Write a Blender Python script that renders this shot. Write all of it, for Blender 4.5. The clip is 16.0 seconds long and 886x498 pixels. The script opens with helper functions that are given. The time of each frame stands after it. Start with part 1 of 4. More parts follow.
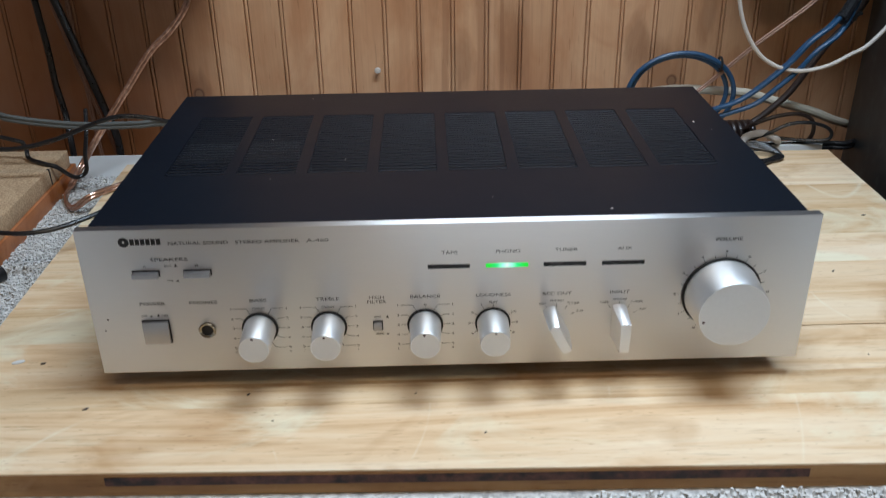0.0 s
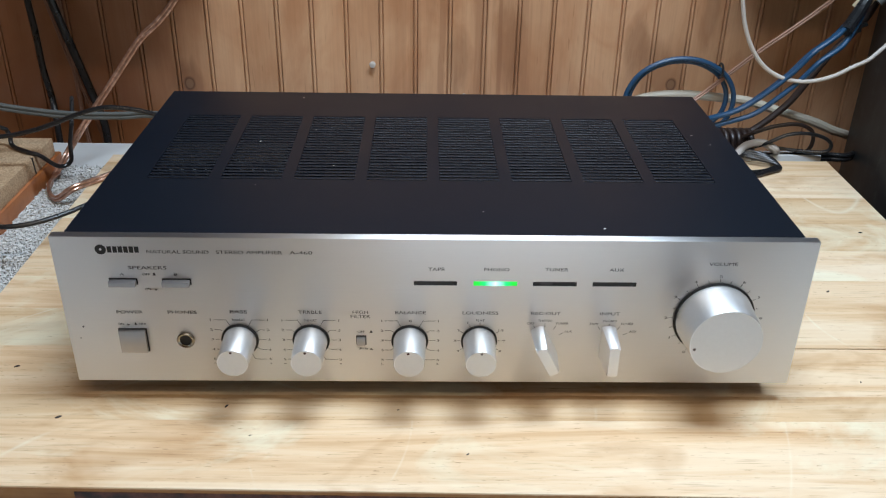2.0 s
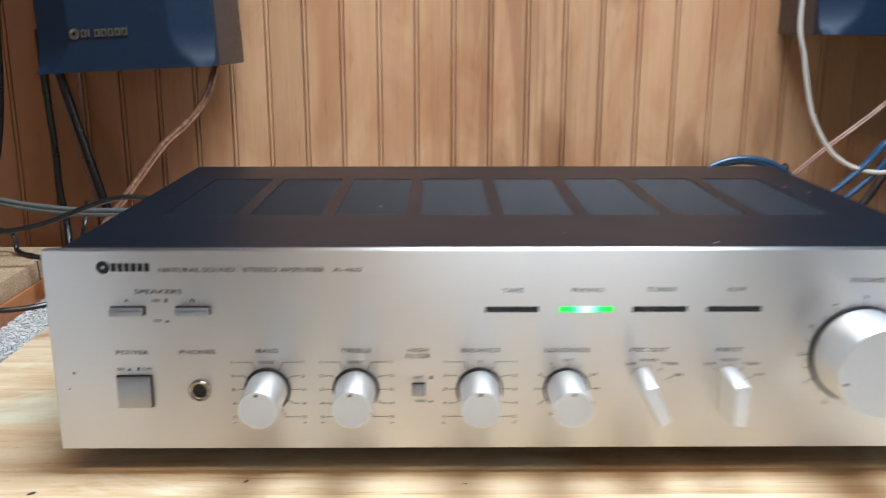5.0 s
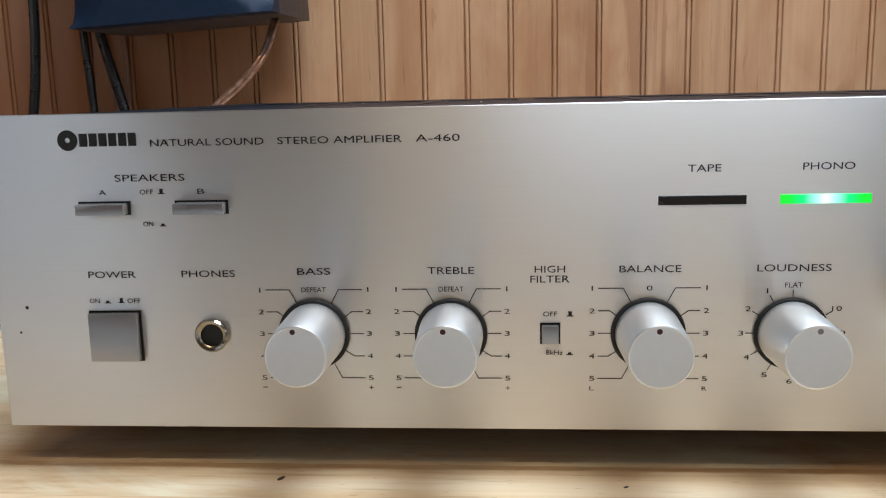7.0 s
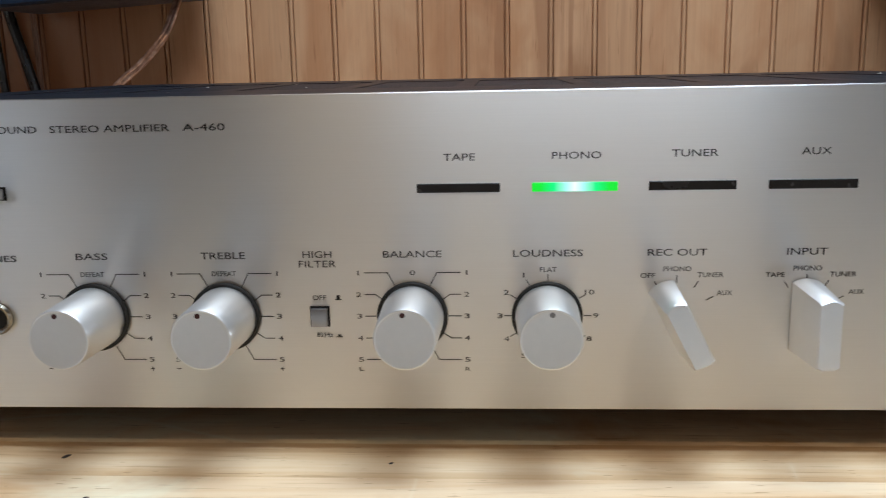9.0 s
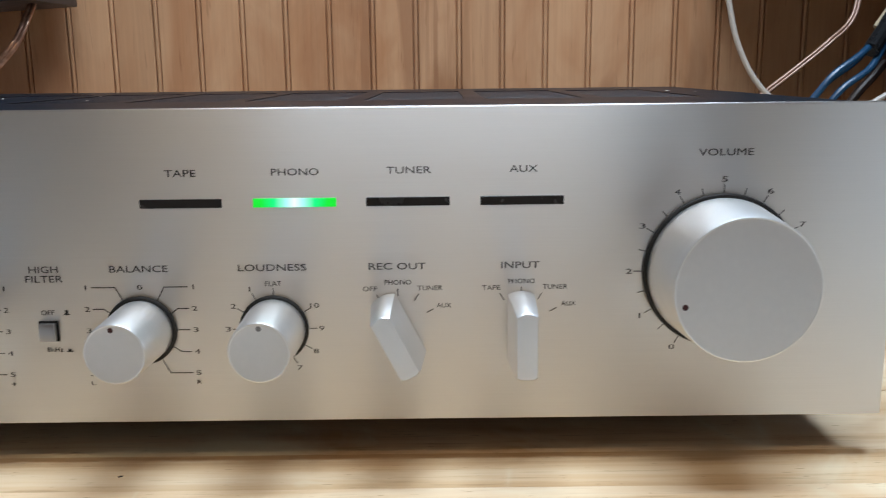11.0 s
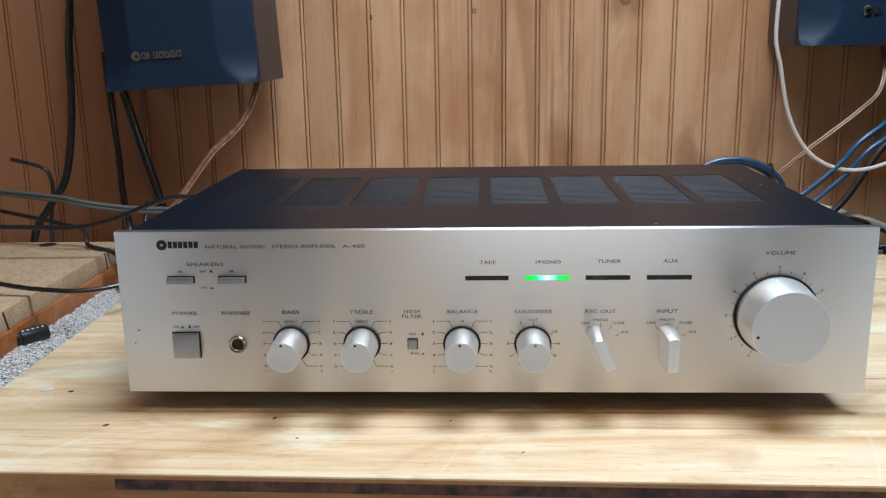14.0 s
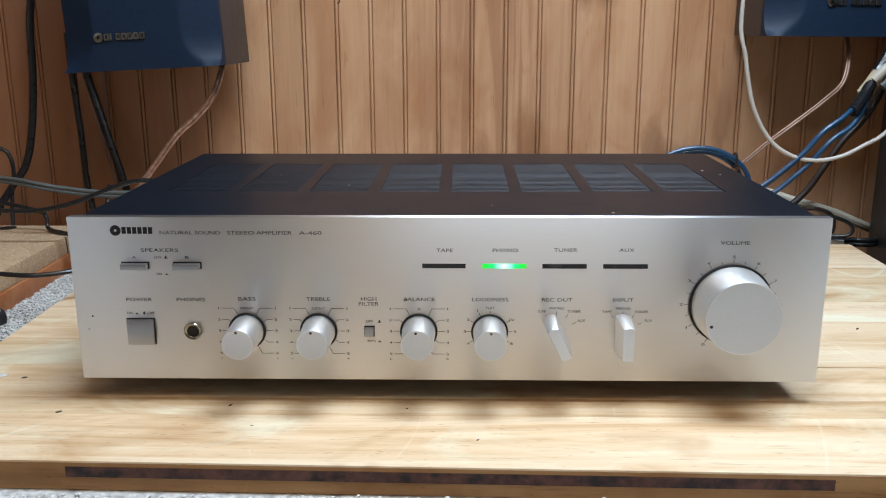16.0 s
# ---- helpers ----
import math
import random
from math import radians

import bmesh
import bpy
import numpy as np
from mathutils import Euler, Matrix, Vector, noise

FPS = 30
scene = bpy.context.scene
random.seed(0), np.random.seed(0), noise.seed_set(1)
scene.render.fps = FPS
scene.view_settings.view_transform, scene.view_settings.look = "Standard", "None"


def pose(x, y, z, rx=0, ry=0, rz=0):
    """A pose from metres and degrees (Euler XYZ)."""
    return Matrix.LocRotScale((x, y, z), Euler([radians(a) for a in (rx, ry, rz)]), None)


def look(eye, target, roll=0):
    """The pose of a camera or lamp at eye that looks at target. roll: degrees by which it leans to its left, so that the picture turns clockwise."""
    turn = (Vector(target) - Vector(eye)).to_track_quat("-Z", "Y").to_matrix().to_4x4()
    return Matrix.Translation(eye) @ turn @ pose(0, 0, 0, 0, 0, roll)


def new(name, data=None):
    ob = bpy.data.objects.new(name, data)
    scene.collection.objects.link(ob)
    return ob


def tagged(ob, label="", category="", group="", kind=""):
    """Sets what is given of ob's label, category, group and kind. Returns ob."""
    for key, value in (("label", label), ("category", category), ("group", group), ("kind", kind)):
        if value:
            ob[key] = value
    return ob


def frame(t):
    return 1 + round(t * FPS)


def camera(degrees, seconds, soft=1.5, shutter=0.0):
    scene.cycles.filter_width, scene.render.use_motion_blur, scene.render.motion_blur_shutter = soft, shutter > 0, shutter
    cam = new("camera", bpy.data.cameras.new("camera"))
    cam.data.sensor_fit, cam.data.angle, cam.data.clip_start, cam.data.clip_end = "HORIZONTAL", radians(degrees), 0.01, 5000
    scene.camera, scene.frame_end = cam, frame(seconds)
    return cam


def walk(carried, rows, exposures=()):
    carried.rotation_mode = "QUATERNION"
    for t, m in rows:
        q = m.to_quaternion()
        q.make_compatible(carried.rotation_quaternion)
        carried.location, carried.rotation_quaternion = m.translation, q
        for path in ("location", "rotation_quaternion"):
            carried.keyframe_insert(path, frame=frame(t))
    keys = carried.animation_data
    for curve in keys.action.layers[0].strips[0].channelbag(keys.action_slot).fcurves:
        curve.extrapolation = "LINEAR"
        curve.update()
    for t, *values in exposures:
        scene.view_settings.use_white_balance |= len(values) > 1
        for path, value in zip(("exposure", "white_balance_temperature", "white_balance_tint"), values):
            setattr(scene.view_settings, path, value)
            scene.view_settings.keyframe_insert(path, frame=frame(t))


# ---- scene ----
cam = camera(53.0, 16.0, soft=1.1, shutter=0.4)
PATH = [
    (0, (-0.012, -0.464, 0.334), (0.017, 1.315, -0.579), -0.9),
    (0.5, (-0.012, -0.451, 0.371), (0.022, 1.32, -0.556), -0.4),
    (1, (-0.011, -0.445, 0.381), (0.031, 1.325, -0.549), 0.0),
    (1.5, (-0.01, -0.444, 0.37), (0.031, 1.322, -0.569), 0.5),
    (2, (-0.008, -0.442, 0.345), (0.035, 1.318, -0.604), 1.1),
    (2.5, (-0.009, -0.44, 0.338), (0.032, 1.322, -0.608), 0.9),
    (3, (-0.008, -0.435, 0.335), (0.036, 1.341, -0.585), 0.6),
    (3.5, (-0.003, -0.434, 0.337), (0.039, 1.356, -0.555), 0.3),
    (4, (-0.006, -0.438, 0.314), (0.04, 1.426, -0.408), 0.2),
    (4.5, (-0.006, -0.448, 0.278), (0.017, 1.475, -0.271), 0.2),
    (5, (-0.036, -0.395, 0.212), (-0.023, 1.546, -0.273), 0.0),
    (5.2, (-0.063, -0.363, 0.186), (-0.042, 1.585, -0.266), -0.6),
    (7.3, (-0.0510, -0.26, 0.117), (-0.229, 1.699, -0.234), -1.3),
    (7.5, (-0.0440, -0.26, 0.117), (-0.226, 1.696, -0.246), -1.3),
    (8, (-0.0250, -0.262, 0.118), (-0.185, 1.691, -0.274), -1.0),
    (8.5, (-0.0065, -0.263, 0.119), (-0.149, 1.687, -0.296), -1.2),
    (9, (0.011, -0.264, 0.121), (-0.116, 1.69, -0.289), -1.2),
    (9.5, (0.0250, -0.264, 0.121), (-0.052, 1.692, -0.291), -0.7),
    (10, (0.0430, -0.265, 0.121), (-0.017, 1.692, -0.291), -0.5),
    (12.3, (0.100, -0.288, 0.1355), (0.172, 1.674, -0.243), -0.9),
    (12.5, (0.097, -0.303, 0.1395), (0.132, 1.66, -0.239), -1.0),
    (13, (0.051, -0.375, 0.174), (0.01, 1.585, -0.222), -1.8),
    (13.5, (0.012, -0.454, 0.211), (-0.054, 1.505, -0.185), -1.4),
    (14, (-0.001, -0.494, 0.219), (-0.1, 1.449, -0.243), -1.0),
    (14.5, (0.008, -0.491, 0.218), (-0.098, 1.448, -0.262), -0.5),
    (15, (0.013, -0.49, 0.221), (0.005, 1.45, -0.268), 0.1),
    (15.5, (0.012, -0.492, 0.22), (-0.017, 1.446, -0.273), -0.1),
    (16, (0.01, -0.492, 0.22), (-0.036, 1.445, -0.275), -0.2),
]
walk(cam, [(t, look(eye, target, roll)) for t, eye, target, roll in PATH],
     exposures=[(0, -0.24), (0.5, -0.08), (1.0, 0.04), (1.5, 0.05), (2.5, 0.0), (4.0, 0.25), (4.5, 0.5), (5.0, 0.5), (7.5, 0.05), (9.0, -0.06), (10.0, -0.05), (12.5, 0.02), (13.5, 0.1), (16.0, 0.15)])

# ---- light ----
world = bpy.data.worlds.new("daylight")
scene.world = world
world.use_nodes = True
wn = world.node_tree.nodes
sky = wn.new("ShaderNodeTexSky")
sky.sky_type, sky.sun_disc, sky.sun_elevation, sky.sun_rotation = "NISHITA", False, radians(40), radians(200)
wn["Background"].inputs["Strength"].default_value = 0.12
world.node_tree.links.new(sky.outputs[0], wn["Background"].inputs["Color"])

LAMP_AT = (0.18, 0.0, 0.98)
TUBE_AT = (0.07, -0.74, 1.42)


def area_lamp(name, m, watts, size, size_y, colour):
    data = bpy.data.lights.new(name, "AREA")
    data.shape, data.size, data.size_y, data.energy, data.color = "RECTANGLE", size, size_y, watts, colour
    ob = new(name, data)
    ob.matrix_world = m
    return ob


# Unseen overhead source, set where the knob shadows point
area_lamp("overhead_lamp_light", pose(*LAMP_AT), 14.5, 0.60, 0.20, (0.66, 0.82, 1.0))
# Two fill lights added out of view to brighten the front panel
area_lamp("added_side_fill", look((1.86, -1.5, 0.75), (-0.6, -1.6, 0.2)), 3.0, 1.3, 1.0, (0.88, 0.93, 1.0))
area_lamp("added_side_fill", look((-1.66, -1.6, 0.75), (0.6, -1.8, 0.2)), 1.0, 1.1, 1.0, (0.88, 0.93, 1.0))
area_lamp("tube_lamp_light", pose(*TUBE_AT), 6.5, 1.25, 0.10, (1.0, 0.80, 0.57))


# ---- materials ----
def make(name, colour=(0.5, 0.5, 0.5), rough=0.5, metal=0.0, spec=0.5):
    mat = bpy.data.materials.new(name)
    mat.use_nodes = True
    b = mat.node_tree.nodes["Principled BSDF"]
    b.inputs["Base Color"].default_value = (*colour, 1)
    b.inputs["Roughness"].default_value = rough
    b.inputs["Metallic"].default_value = metal
    b.inputs["Specular IOR Level"].default_value = spec
    return mat, mat.node_tree.nodes, mat.node_tree.links, b


def node(nodes, kind, **inputs):
    n = nodes.new("ShaderNode" + kind)
    for key, value in inputs.items():
        n.inputs[key.replace("_", " ")].default_value = value
    return n


def coords(nodes, links, scale, shift=None, kind="Object"):
    """Scaled object coordinates, or world ones, with an offset per object."""
    tc = nodes.new("ShaderNodeTexCoord") if kind == "Object" else nodes.new("ShaderNodeNewGeometry")
    mp = nodes.new("ShaderNodeMapping")
    mp.inputs["Scale"].default_value = scale
    links.new(tc.outputs["Object" if kind == "Object" else "Position"], mp.inputs["Vector"])
    if shift:
        info = nodes.new("ShaderNodeObjectInfo")
        mul = nodes.new("ShaderNodeMath")
        mul.operation = "MULTIPLY"
        mul.inputs[1].default_value = shift
        links.new(info.outputs["Random"], mul.inputs[0])
        links.new(mul.outputs[0], mp.inputs["Location"])
    return mp.outputs["Vector"]


def ramp(nodes, links, fac, stops):
    r = nodes.new("ShaderNodeValToRGB")
    e = r.color_ramp.elements
    while len(e) < len(stops):
        e.new(0.5)
    for el, (at, c) in zip(e, stops):
        el.position = at
        el.color = (*c, 1) if len(c) == 3 else c
    links.new(fac, r.inputs["Fac"])
    return r.outputs["Color"]


def mix(nodes, links, fac, a, b, blend="MIX"):
    m = nodes.new("ShaderNodeMix")
    m.data_type, m.blend_type = "RGBA", blend
    for sock, v in ((m.inputs[0], fac), (m.inputs[6], a), (m.inputs[7], b)):
        if isinstance(v, (int, float)):
            sock.default_value = v
        elif isinstance(v, tuple):
            sock.default_value = (*v, 1)
        else:
            links.new(v, sock)
    return m.outputs[2]


def math_node(nodes, links, op, a, b=None, c=None):
    m = nodes.new("ShaderNodeMath")
    m.operation = op
    for i, v in enumerate((a, b, c)):
        if v is None:
            continue
        if isinstance(v, (int, float)):
            m.inputs[i].default_value = v
        else:
            links.new(v, m.inputs[i])
    return m.outputs[0]


def noise_tex(nodes, links, vec, scale, detail=4.0, rough=0.55, distort=0.0):
    n = nodes.new("ShaderNodeTexNoise")
    n.inputs["Scale"].default_value, n.inputs["Detail"].default_value = scale, detail
    n.inputs["Roughness"].default_value, n.inputs["Distortion"].default_value = rough, distort
    links.new(vec, n.inputs["Vector"])
    return n.outputs["Fac"]


def bump(nodes, links, bsdf, height, strength, distance):
    b = nodes.new("ShaderNodeBump")
    b.inputs["Strength"].default_value, b.inputs["Distance"].default_value = strength, distance
    links.new(height, b.inputs["Height"])
    links.new(b.outputs["Normal"], bsdf.inputs["Normal"])


def spot_mask(nodes, links, at, size, wobble=0.35, soft=0.55):
    """A blotch on the wall with an uneven outline: 1 inside, 0 outside."""
    g = nodes.new("ShaderNodeNewGeometry")
    mp = nodes.new("ShaderNodeMapping")
    mp.vector_type = "TEXTURE"
    mp.inputs["Location"].default_value = (at[0], 0.536, at[1])
    mp.inputs["Scale"].default_value = (size[0], 1.0, size[1])
    links.new(g.outputs["Position"], mp.inputs["Vector"])
    ln = nodes.new("ShaderNodeVectorMath")
    ln.operation = "LENGTH"
    links.new(mp.outputs["Vector"], ln.inputs[0])
    nz = noise_tex(nodes, links, coords(nodes, links, (60, 60, 16), kind="World"), 1.0, 3.0)
    d = math_node(nodes, links, "MULTIPLY_ADD", nz, wobble * 4, ln.outputs["Value"])
    m = nodes.new("ShaderNodeMapRange")
    m.inputs["From Min"].default_value, m.inputs["From Max"].default_value = 1.0 + wobble * 2, 1.0 + wobble * 2 - soft
    links.new(d, m.inputs["Value"])
    return m.outputs["Result"]


def wall_wood():
    mat, n, l, b = make("pine_panelling", rough=0.38)
    v = coords(n, l, (20, 20, 2.6), shift=37.0, kind="World")
    grain = noise_tex(n, l, v, 1.0, 4.0, 0.55, 1.3)
    col = ramp(n, l, grain, [(0.22, (0.46, 0.228, 0.118)), (0.42, (0.575, 0.322, 0.178)), (0.64, (0.62, 0.364, 0.210)), (0.82, (0.525, 0.278, 0.150))])
    fine = noise_tex(n, l, coords(n, l, (420, 420, 9), shift=11.0, kind="World"), 1.0, 4.0, 0.7)
    col = mix(n, l, 0.2, col, ramp(n, l, fine, [(0.3, (0.55, 0.5, 0.45)), (0.6, (1, 1, 1))]), "MULTIPLY")
    fleck = noise_tex(n, l, coords(n, l, (300, 300, 26), kind="World"), 1.0, 2.0, 0.5, 0.4)
    col = mix(n, l, 0.35, col, ramp(n, l, fleck, [(0.27, (0.45, 0.33, 0.25)), (0.33, (1, 1, 1))]), "MULTIPLY")
    blotch = noise_tex(n, l, coords(n, l, (14, 14, 7), kind="World"), 1.0, 4.0, 0.6, 0.8)
    col = mix(n, l, 0.62, col, ramp(n, l, blotch, [(0.34, (0.74, 0.56, 0.44)), (0.56, (1, 1, 1))]), "MULTIPLY")
    info = n.new("ShaderNodeObjectInfo")
    tone = ramp(n, l, info.outputs["Random"], [(0.0, (0.88, 0.85, 0.81)), (0.5, (0.97, 0.96, 0.94)), (1.0, (1.04, 1.03, 1.0))])
    col = mix(n, l, 1.0, col, tone, "MULTIPLY")
    # reddish heartwood boards in the middle
    pos = n.new("ShaderNodeSeparateXYZ")
    g = n.new("ShaderNodeNewGeometry")
    l.new(g.outputs["Position"], pos.inputs[0])
    streak = noise_tex(n, l, coords(n, l, (38, 38, 1.7), kind="World"), 1.0, 5.0, 0.6, 1.2)
    off = math_node(n, l, "ABSOLUTE", math_node(n, l, "SUBTRACT", pos.outputs["X"], 0.045))
    near = n.new("ShaderNodeMapRange")
    near.inputs["From Min"].default_value, near.inputs["From Max"].default_value = 0.11, 0.03
    l.new(off, near.inputs["Value"])
    heart = math_node(n, l, "MULTIPLY", near.outputs[0], ramp(n, l, streak, [(0.46, (0, 0, 0)), (0.54, (1, 1, 1))]))
    col = mix(n, l, math_node(n, l, "MULTIPLY", heart, 0.6), col, (0.32, 0.145, 0.072))
    # far corner: redder boards, with the shade there also put into their colour
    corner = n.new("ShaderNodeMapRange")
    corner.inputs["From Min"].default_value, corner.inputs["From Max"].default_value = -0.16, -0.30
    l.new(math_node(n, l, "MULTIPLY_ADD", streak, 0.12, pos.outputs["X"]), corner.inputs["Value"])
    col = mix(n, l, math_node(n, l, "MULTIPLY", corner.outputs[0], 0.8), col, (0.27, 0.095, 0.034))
    for at, size, k in (((0.154, 0.262), (0.032, 0.040), 0.6), ((0.226, 0.085), (0.016, 0.035), 0.5), ((0.255, 0.045), (0.045, 0.05), 0.5), ((0.305, 0.113), (0.012, 0.06), 0.35),
                        ((-0.276, 0.025), (0.024, 0.035), 0.6), ((0.085, 0.075), (0.02, 0.06), 0.45), ((0.03, 0.055), (0.02, 0.04), 0.4)):
        col = mix(n, l, math_node(n, l, "MULTIPLY", spot_mask(n, l, at, size), k), col, (0.20, 0.079, 0.034))
    for at in ((0.154, 0.258), (0.272, 0.033), (-0.274, 0.028)):
        col = mix(n, l, math_node(n, l, "MULTIPLY", spot_mask(n, l, at, (0.007, 0.009), 0.15, 0.3), 0.8), col, (0.09, 0.034, 0.018))
        col = mix(n, l, math_node(n, l, "MULTIPLY", spot_mask(n, l, at, (0.0045, 0.006), 0.1, 0.2), 0.8), col, (0.26, 0.14, 0.075))
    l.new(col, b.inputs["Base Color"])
    bump(n, l, b, fine, 0.12, 0.001)
    b.inputs["Coat Weight"].default_value = 0.25
    b.inputs["Coat Roughness"].default_value = 0.25
    return mat


def table_wood(name, lo, mid, hi, rough=0.5):
    mat, n, l, b = make(name, rough=rough, spec=0.35)
    v = coords(n, l, (3.2, 46, 46), shift=53.0, kind="World")
    grain = noise_tex(n, l, v, 1.0, 6.0, 0.62, 1.0)
    col = ramp(n, l, grain, [(0.28, lo), (0.47, mid), (0.66, hi), (0.82, mid)])
    info = n.new("ShaderNodeObjectInfo")
    tone = ramp(n, l, info.outputs["Random"], [(0.0, (0.86, 0.80, 0.70)), (0.35, (0.98, 0.94, 0.88)), (0.7, (1.03, 1.02, 1.0)), (1.0, (0.95, 0.87, 0.76))])
    col = mix(n, l, 1.0, col, tone, "MULTIPLY")
    pores = noise_tex(n, l, coords(n, l, (30, 620, 620), shift=7.0, kind="World"), 1.0, 3.0, 0.6)
    col = mix(n, l, 0.5, col, ramp(n, l, pores, [(0.28, (0.55, 0.45, 0.34)), (0.42, (1, 1, 1))]), "MULTIPLY")
    stain = noise_tex(n, l, coords(n, l, (9, 16, 9), kind="World"), 1.0, 4.0, 0.6, 0.6)
    col = mix(n, l, 0.7, col, ramp(n, l, stain, [(0.30, (0.62, 0.46, 0.30)), (0.46, (1, 1, 1))]), "MULTIPLY")
    # sanded pale patches, short dark pores and a few long scratches
    worn = noise_tex(n, l, coords(n, l, (7, 13, 7), shift=21.0, kind="World"), 1.0, 5.0, 0.65, 0.8)
    col = mix(n, l, math_node(n, l, "MULTIPLY", ramp(n, l, worn, [(0.52, (0, 0, 0)), (0.66, (1, 1, 1))]), 0.5), col, tuple(min(0.82, c * 1.12 + 0.06) for c in hi))
    dash = noise_tex(n, l, coords(n, l, (150, 1100, 1100), shift=31.0, kind="World"), 1.0, 1.0, 0.5)
    col = mix(n, l, 0.55, col, ramp(n, l, dash, [(0.24, (0.45, 0.32, 0.2)), (0.29, (1, 1, 1))]), "MULTIPLY")
    line = noise_tex(n, l, coords(n, l, (9, 5, 9), shift=3.0, kind="World"), 1.0, 0.0, 0.5)
    line = math_node(n, l, "ABSOLUTE", math_node(n, l, "SUBTRACT", line, 0.5))
    scratch = math_node(n, l, "MULTIPLY", ramp(n, l, line, [(0.002, (1, 1, 1)), (0.005, (0, 0, 0))]), ramp(n, l, stain, [(0.45, (0, 0, 0)), (0.6, (1, 1, 1))]))
    col = mix(n, l, math_node(n, l, "MULTIPLY", scratch, 0.35), col, tuple(min(0.85, c * 1.25 + 0.08) for c in hi))
    l.new(col, b.inputs["Base Color"])
    rr = noise_tex(n, l, coords(n, l, (14, 24, 14), kind="World"), 1.0, 3.0)
    l.new(math_node(n, l, "MULTIPLY_ADD", rr, 0.35, rough - 0.17), b.inputs["Roughness"])
    bump(n, l, b, pores, 0.10, 0.0006)
    return mat


def speckled(name, cols, scale, rough, bump_s, dist, detail=5.0, stops=(0.36, 0.5, 0.62), spec=0.5):
    mat, n, l, b = make(name, rough=rough, spec=spec)
    f = noise_tex(n, l, coords(n, l, (1, 1, 1), shift=3.0), scale, detail, 0.65)
    big = noise_tex(n, l, coords(n, l, (1, 1, 1)), scale / 9, 3.0)
    col = ramp(n, l, f, list(zip(stops, cols)))
    col = mix(n, l, 0.35, col, ramp(n, l, big, [(0.35, (0.62, 0.6, 0.58)), (0.6, (1, 1, 1))]), "MULTIPLY")
    l.new(col, b.inputs["Base Color"])
    bump(n, l, b, f, bump_s, dist)
    return mat


def brushed(name, colour, rough, aniso=0.0, scale=(24, 2600, 2600), marks=0.03):
    """Aluminium brushed along x; the gloss spreads upright."""
    mat, n, l, b = make(name, colour, rough, 1.0)
    f = noise_tex(n, l, coords(n, l, scale), 1.0, 3.0, 0.6)
    big = noise_tex(n, l, coords(n, l, (16, 16, 16)), 1.0, 3.0)
    l.new(math_node(n, l, "ADD", math_node(n, l, "MULTIPLY_ADD", f, marks * 2, rough - marks), math_node(n, l, "MULTIPLY", big, 0.05)), b.inputs["Roughness"])
    col = mix(n, l, 0.07, (*colour,), ramp(n, l, f, [(0.3, (0.6, 0.6, 0.6)), (0.7, (1, 1, 1))]), "MULTIPLY")
    l.new(col, b.inputs["Base Color"])
    if aniso:
        b.inputs["Anisotropic"].default_value = aniso
        t = n.new("ShaderNodeCombineXYZ")
        t.inputs[1].default_value = t.inputs[2].default_value = 0.7071
        l.new(t.outputs[0], b.inputs["Tangent"])
    return mat


def plain(name, colour, rough, metal=0.0, spec=0.5, wear=0.12, scale=160.0, bump_s=0.08):
    """A plain coat with slight grain and uneven gloss."""
    mat, n, l, b = make(name, colour, rough, metal, spec)
    f = noise_tex(n, l, coords(n, l, (1, 1, 1), shift=5.0), scale, 4.0)
    l.new(math_node(n, l, "MULTIPLY_ADD", f, wear * 2, rough - wear), b.inputs["Roughness"])
    big = noise_tex(n, l, coords(n, l, (1, 1, 1), shift=9.0), scale / 12, 3.0)
    l.new(mix(n, l, 0.5, (*colour,), ramp(n, l, big, [(0.3, (0.72, 0.72, 0.72)), (0.65, (1, 1, 1))]), "MULTIPLY"), b.inputs["Base Color"])
    bump(n, l, b, f, bump_s, 0.0004)
    return mat


def dusty_black():
    mat, n, l, b = make("satin_black_steel", (0.0035, 0.0052, 0.009), 0.36, 0.0, 0.32)
    f = noise_tex(n, l, coords(n, l, (1, 1, 1)), 900.0, 2.0)
    dust = noise_tex(n, l, coords(n, l, (1, 1, 1)), 260.0, 6.0, 0.75)
    patch = noise_tex(n, l, coords(n, l, (1, 1, 1)), 14.0, 3.0)
    k = math_node(n, l, "MULTIPLY", ramp(n, l, dust, [(0.64, (0, 0, 0)), (0.74, (1, 1, 1))]), ramp(n, l, patch, [(0.42, (0, 0, 0)), (0.7, (0.7, 0.7, 0.7))]))
    l.new(mix(n, l, math_node(n, l, "MULTIPLY", k, 0.5), (0.0035, 0.0052, 0.009), (0.22, 0.22, 0.22)), b.inputs["Base Color"])
    l.new(math_node(n, l, "MULTIPLY_ADD", patch, 0.16, 0.32), b.inputs["Roughness"])
    bump(n, l, b, f, 0.28, 0.0003)
    return mat


def glow(name, colour, strength):
    mat, n, l, b = make(name, (0.02, 0.2, 0.05), 0.3)
    # brightest in the middle of the bar
    tc = n.new("ShaderNodeTexCoord")
    sep = n.new("ShaderNodeSeparateXYZ")
    l.new(tc.outputs["Generated"], sep.inputs[0])
    off = math_node(n, l, "ABSOLUTE", math_node(n, l, "SUBTRACT", sep.outputs["X"], 0.5))
    col = ramp(n, l, off, [(0.0, (0.75, 1.0, 0.95)), (0.10, (0.35, 1.0, 0.75)), (0.24, (0.0, 0.72, 0.20)), (0.40, (0.0, 0.62, 0.02))])
    l.new(col, b.inputs["Emission Color"])
    b.inputs["Emission Strength"].default_value = strength
    return mat


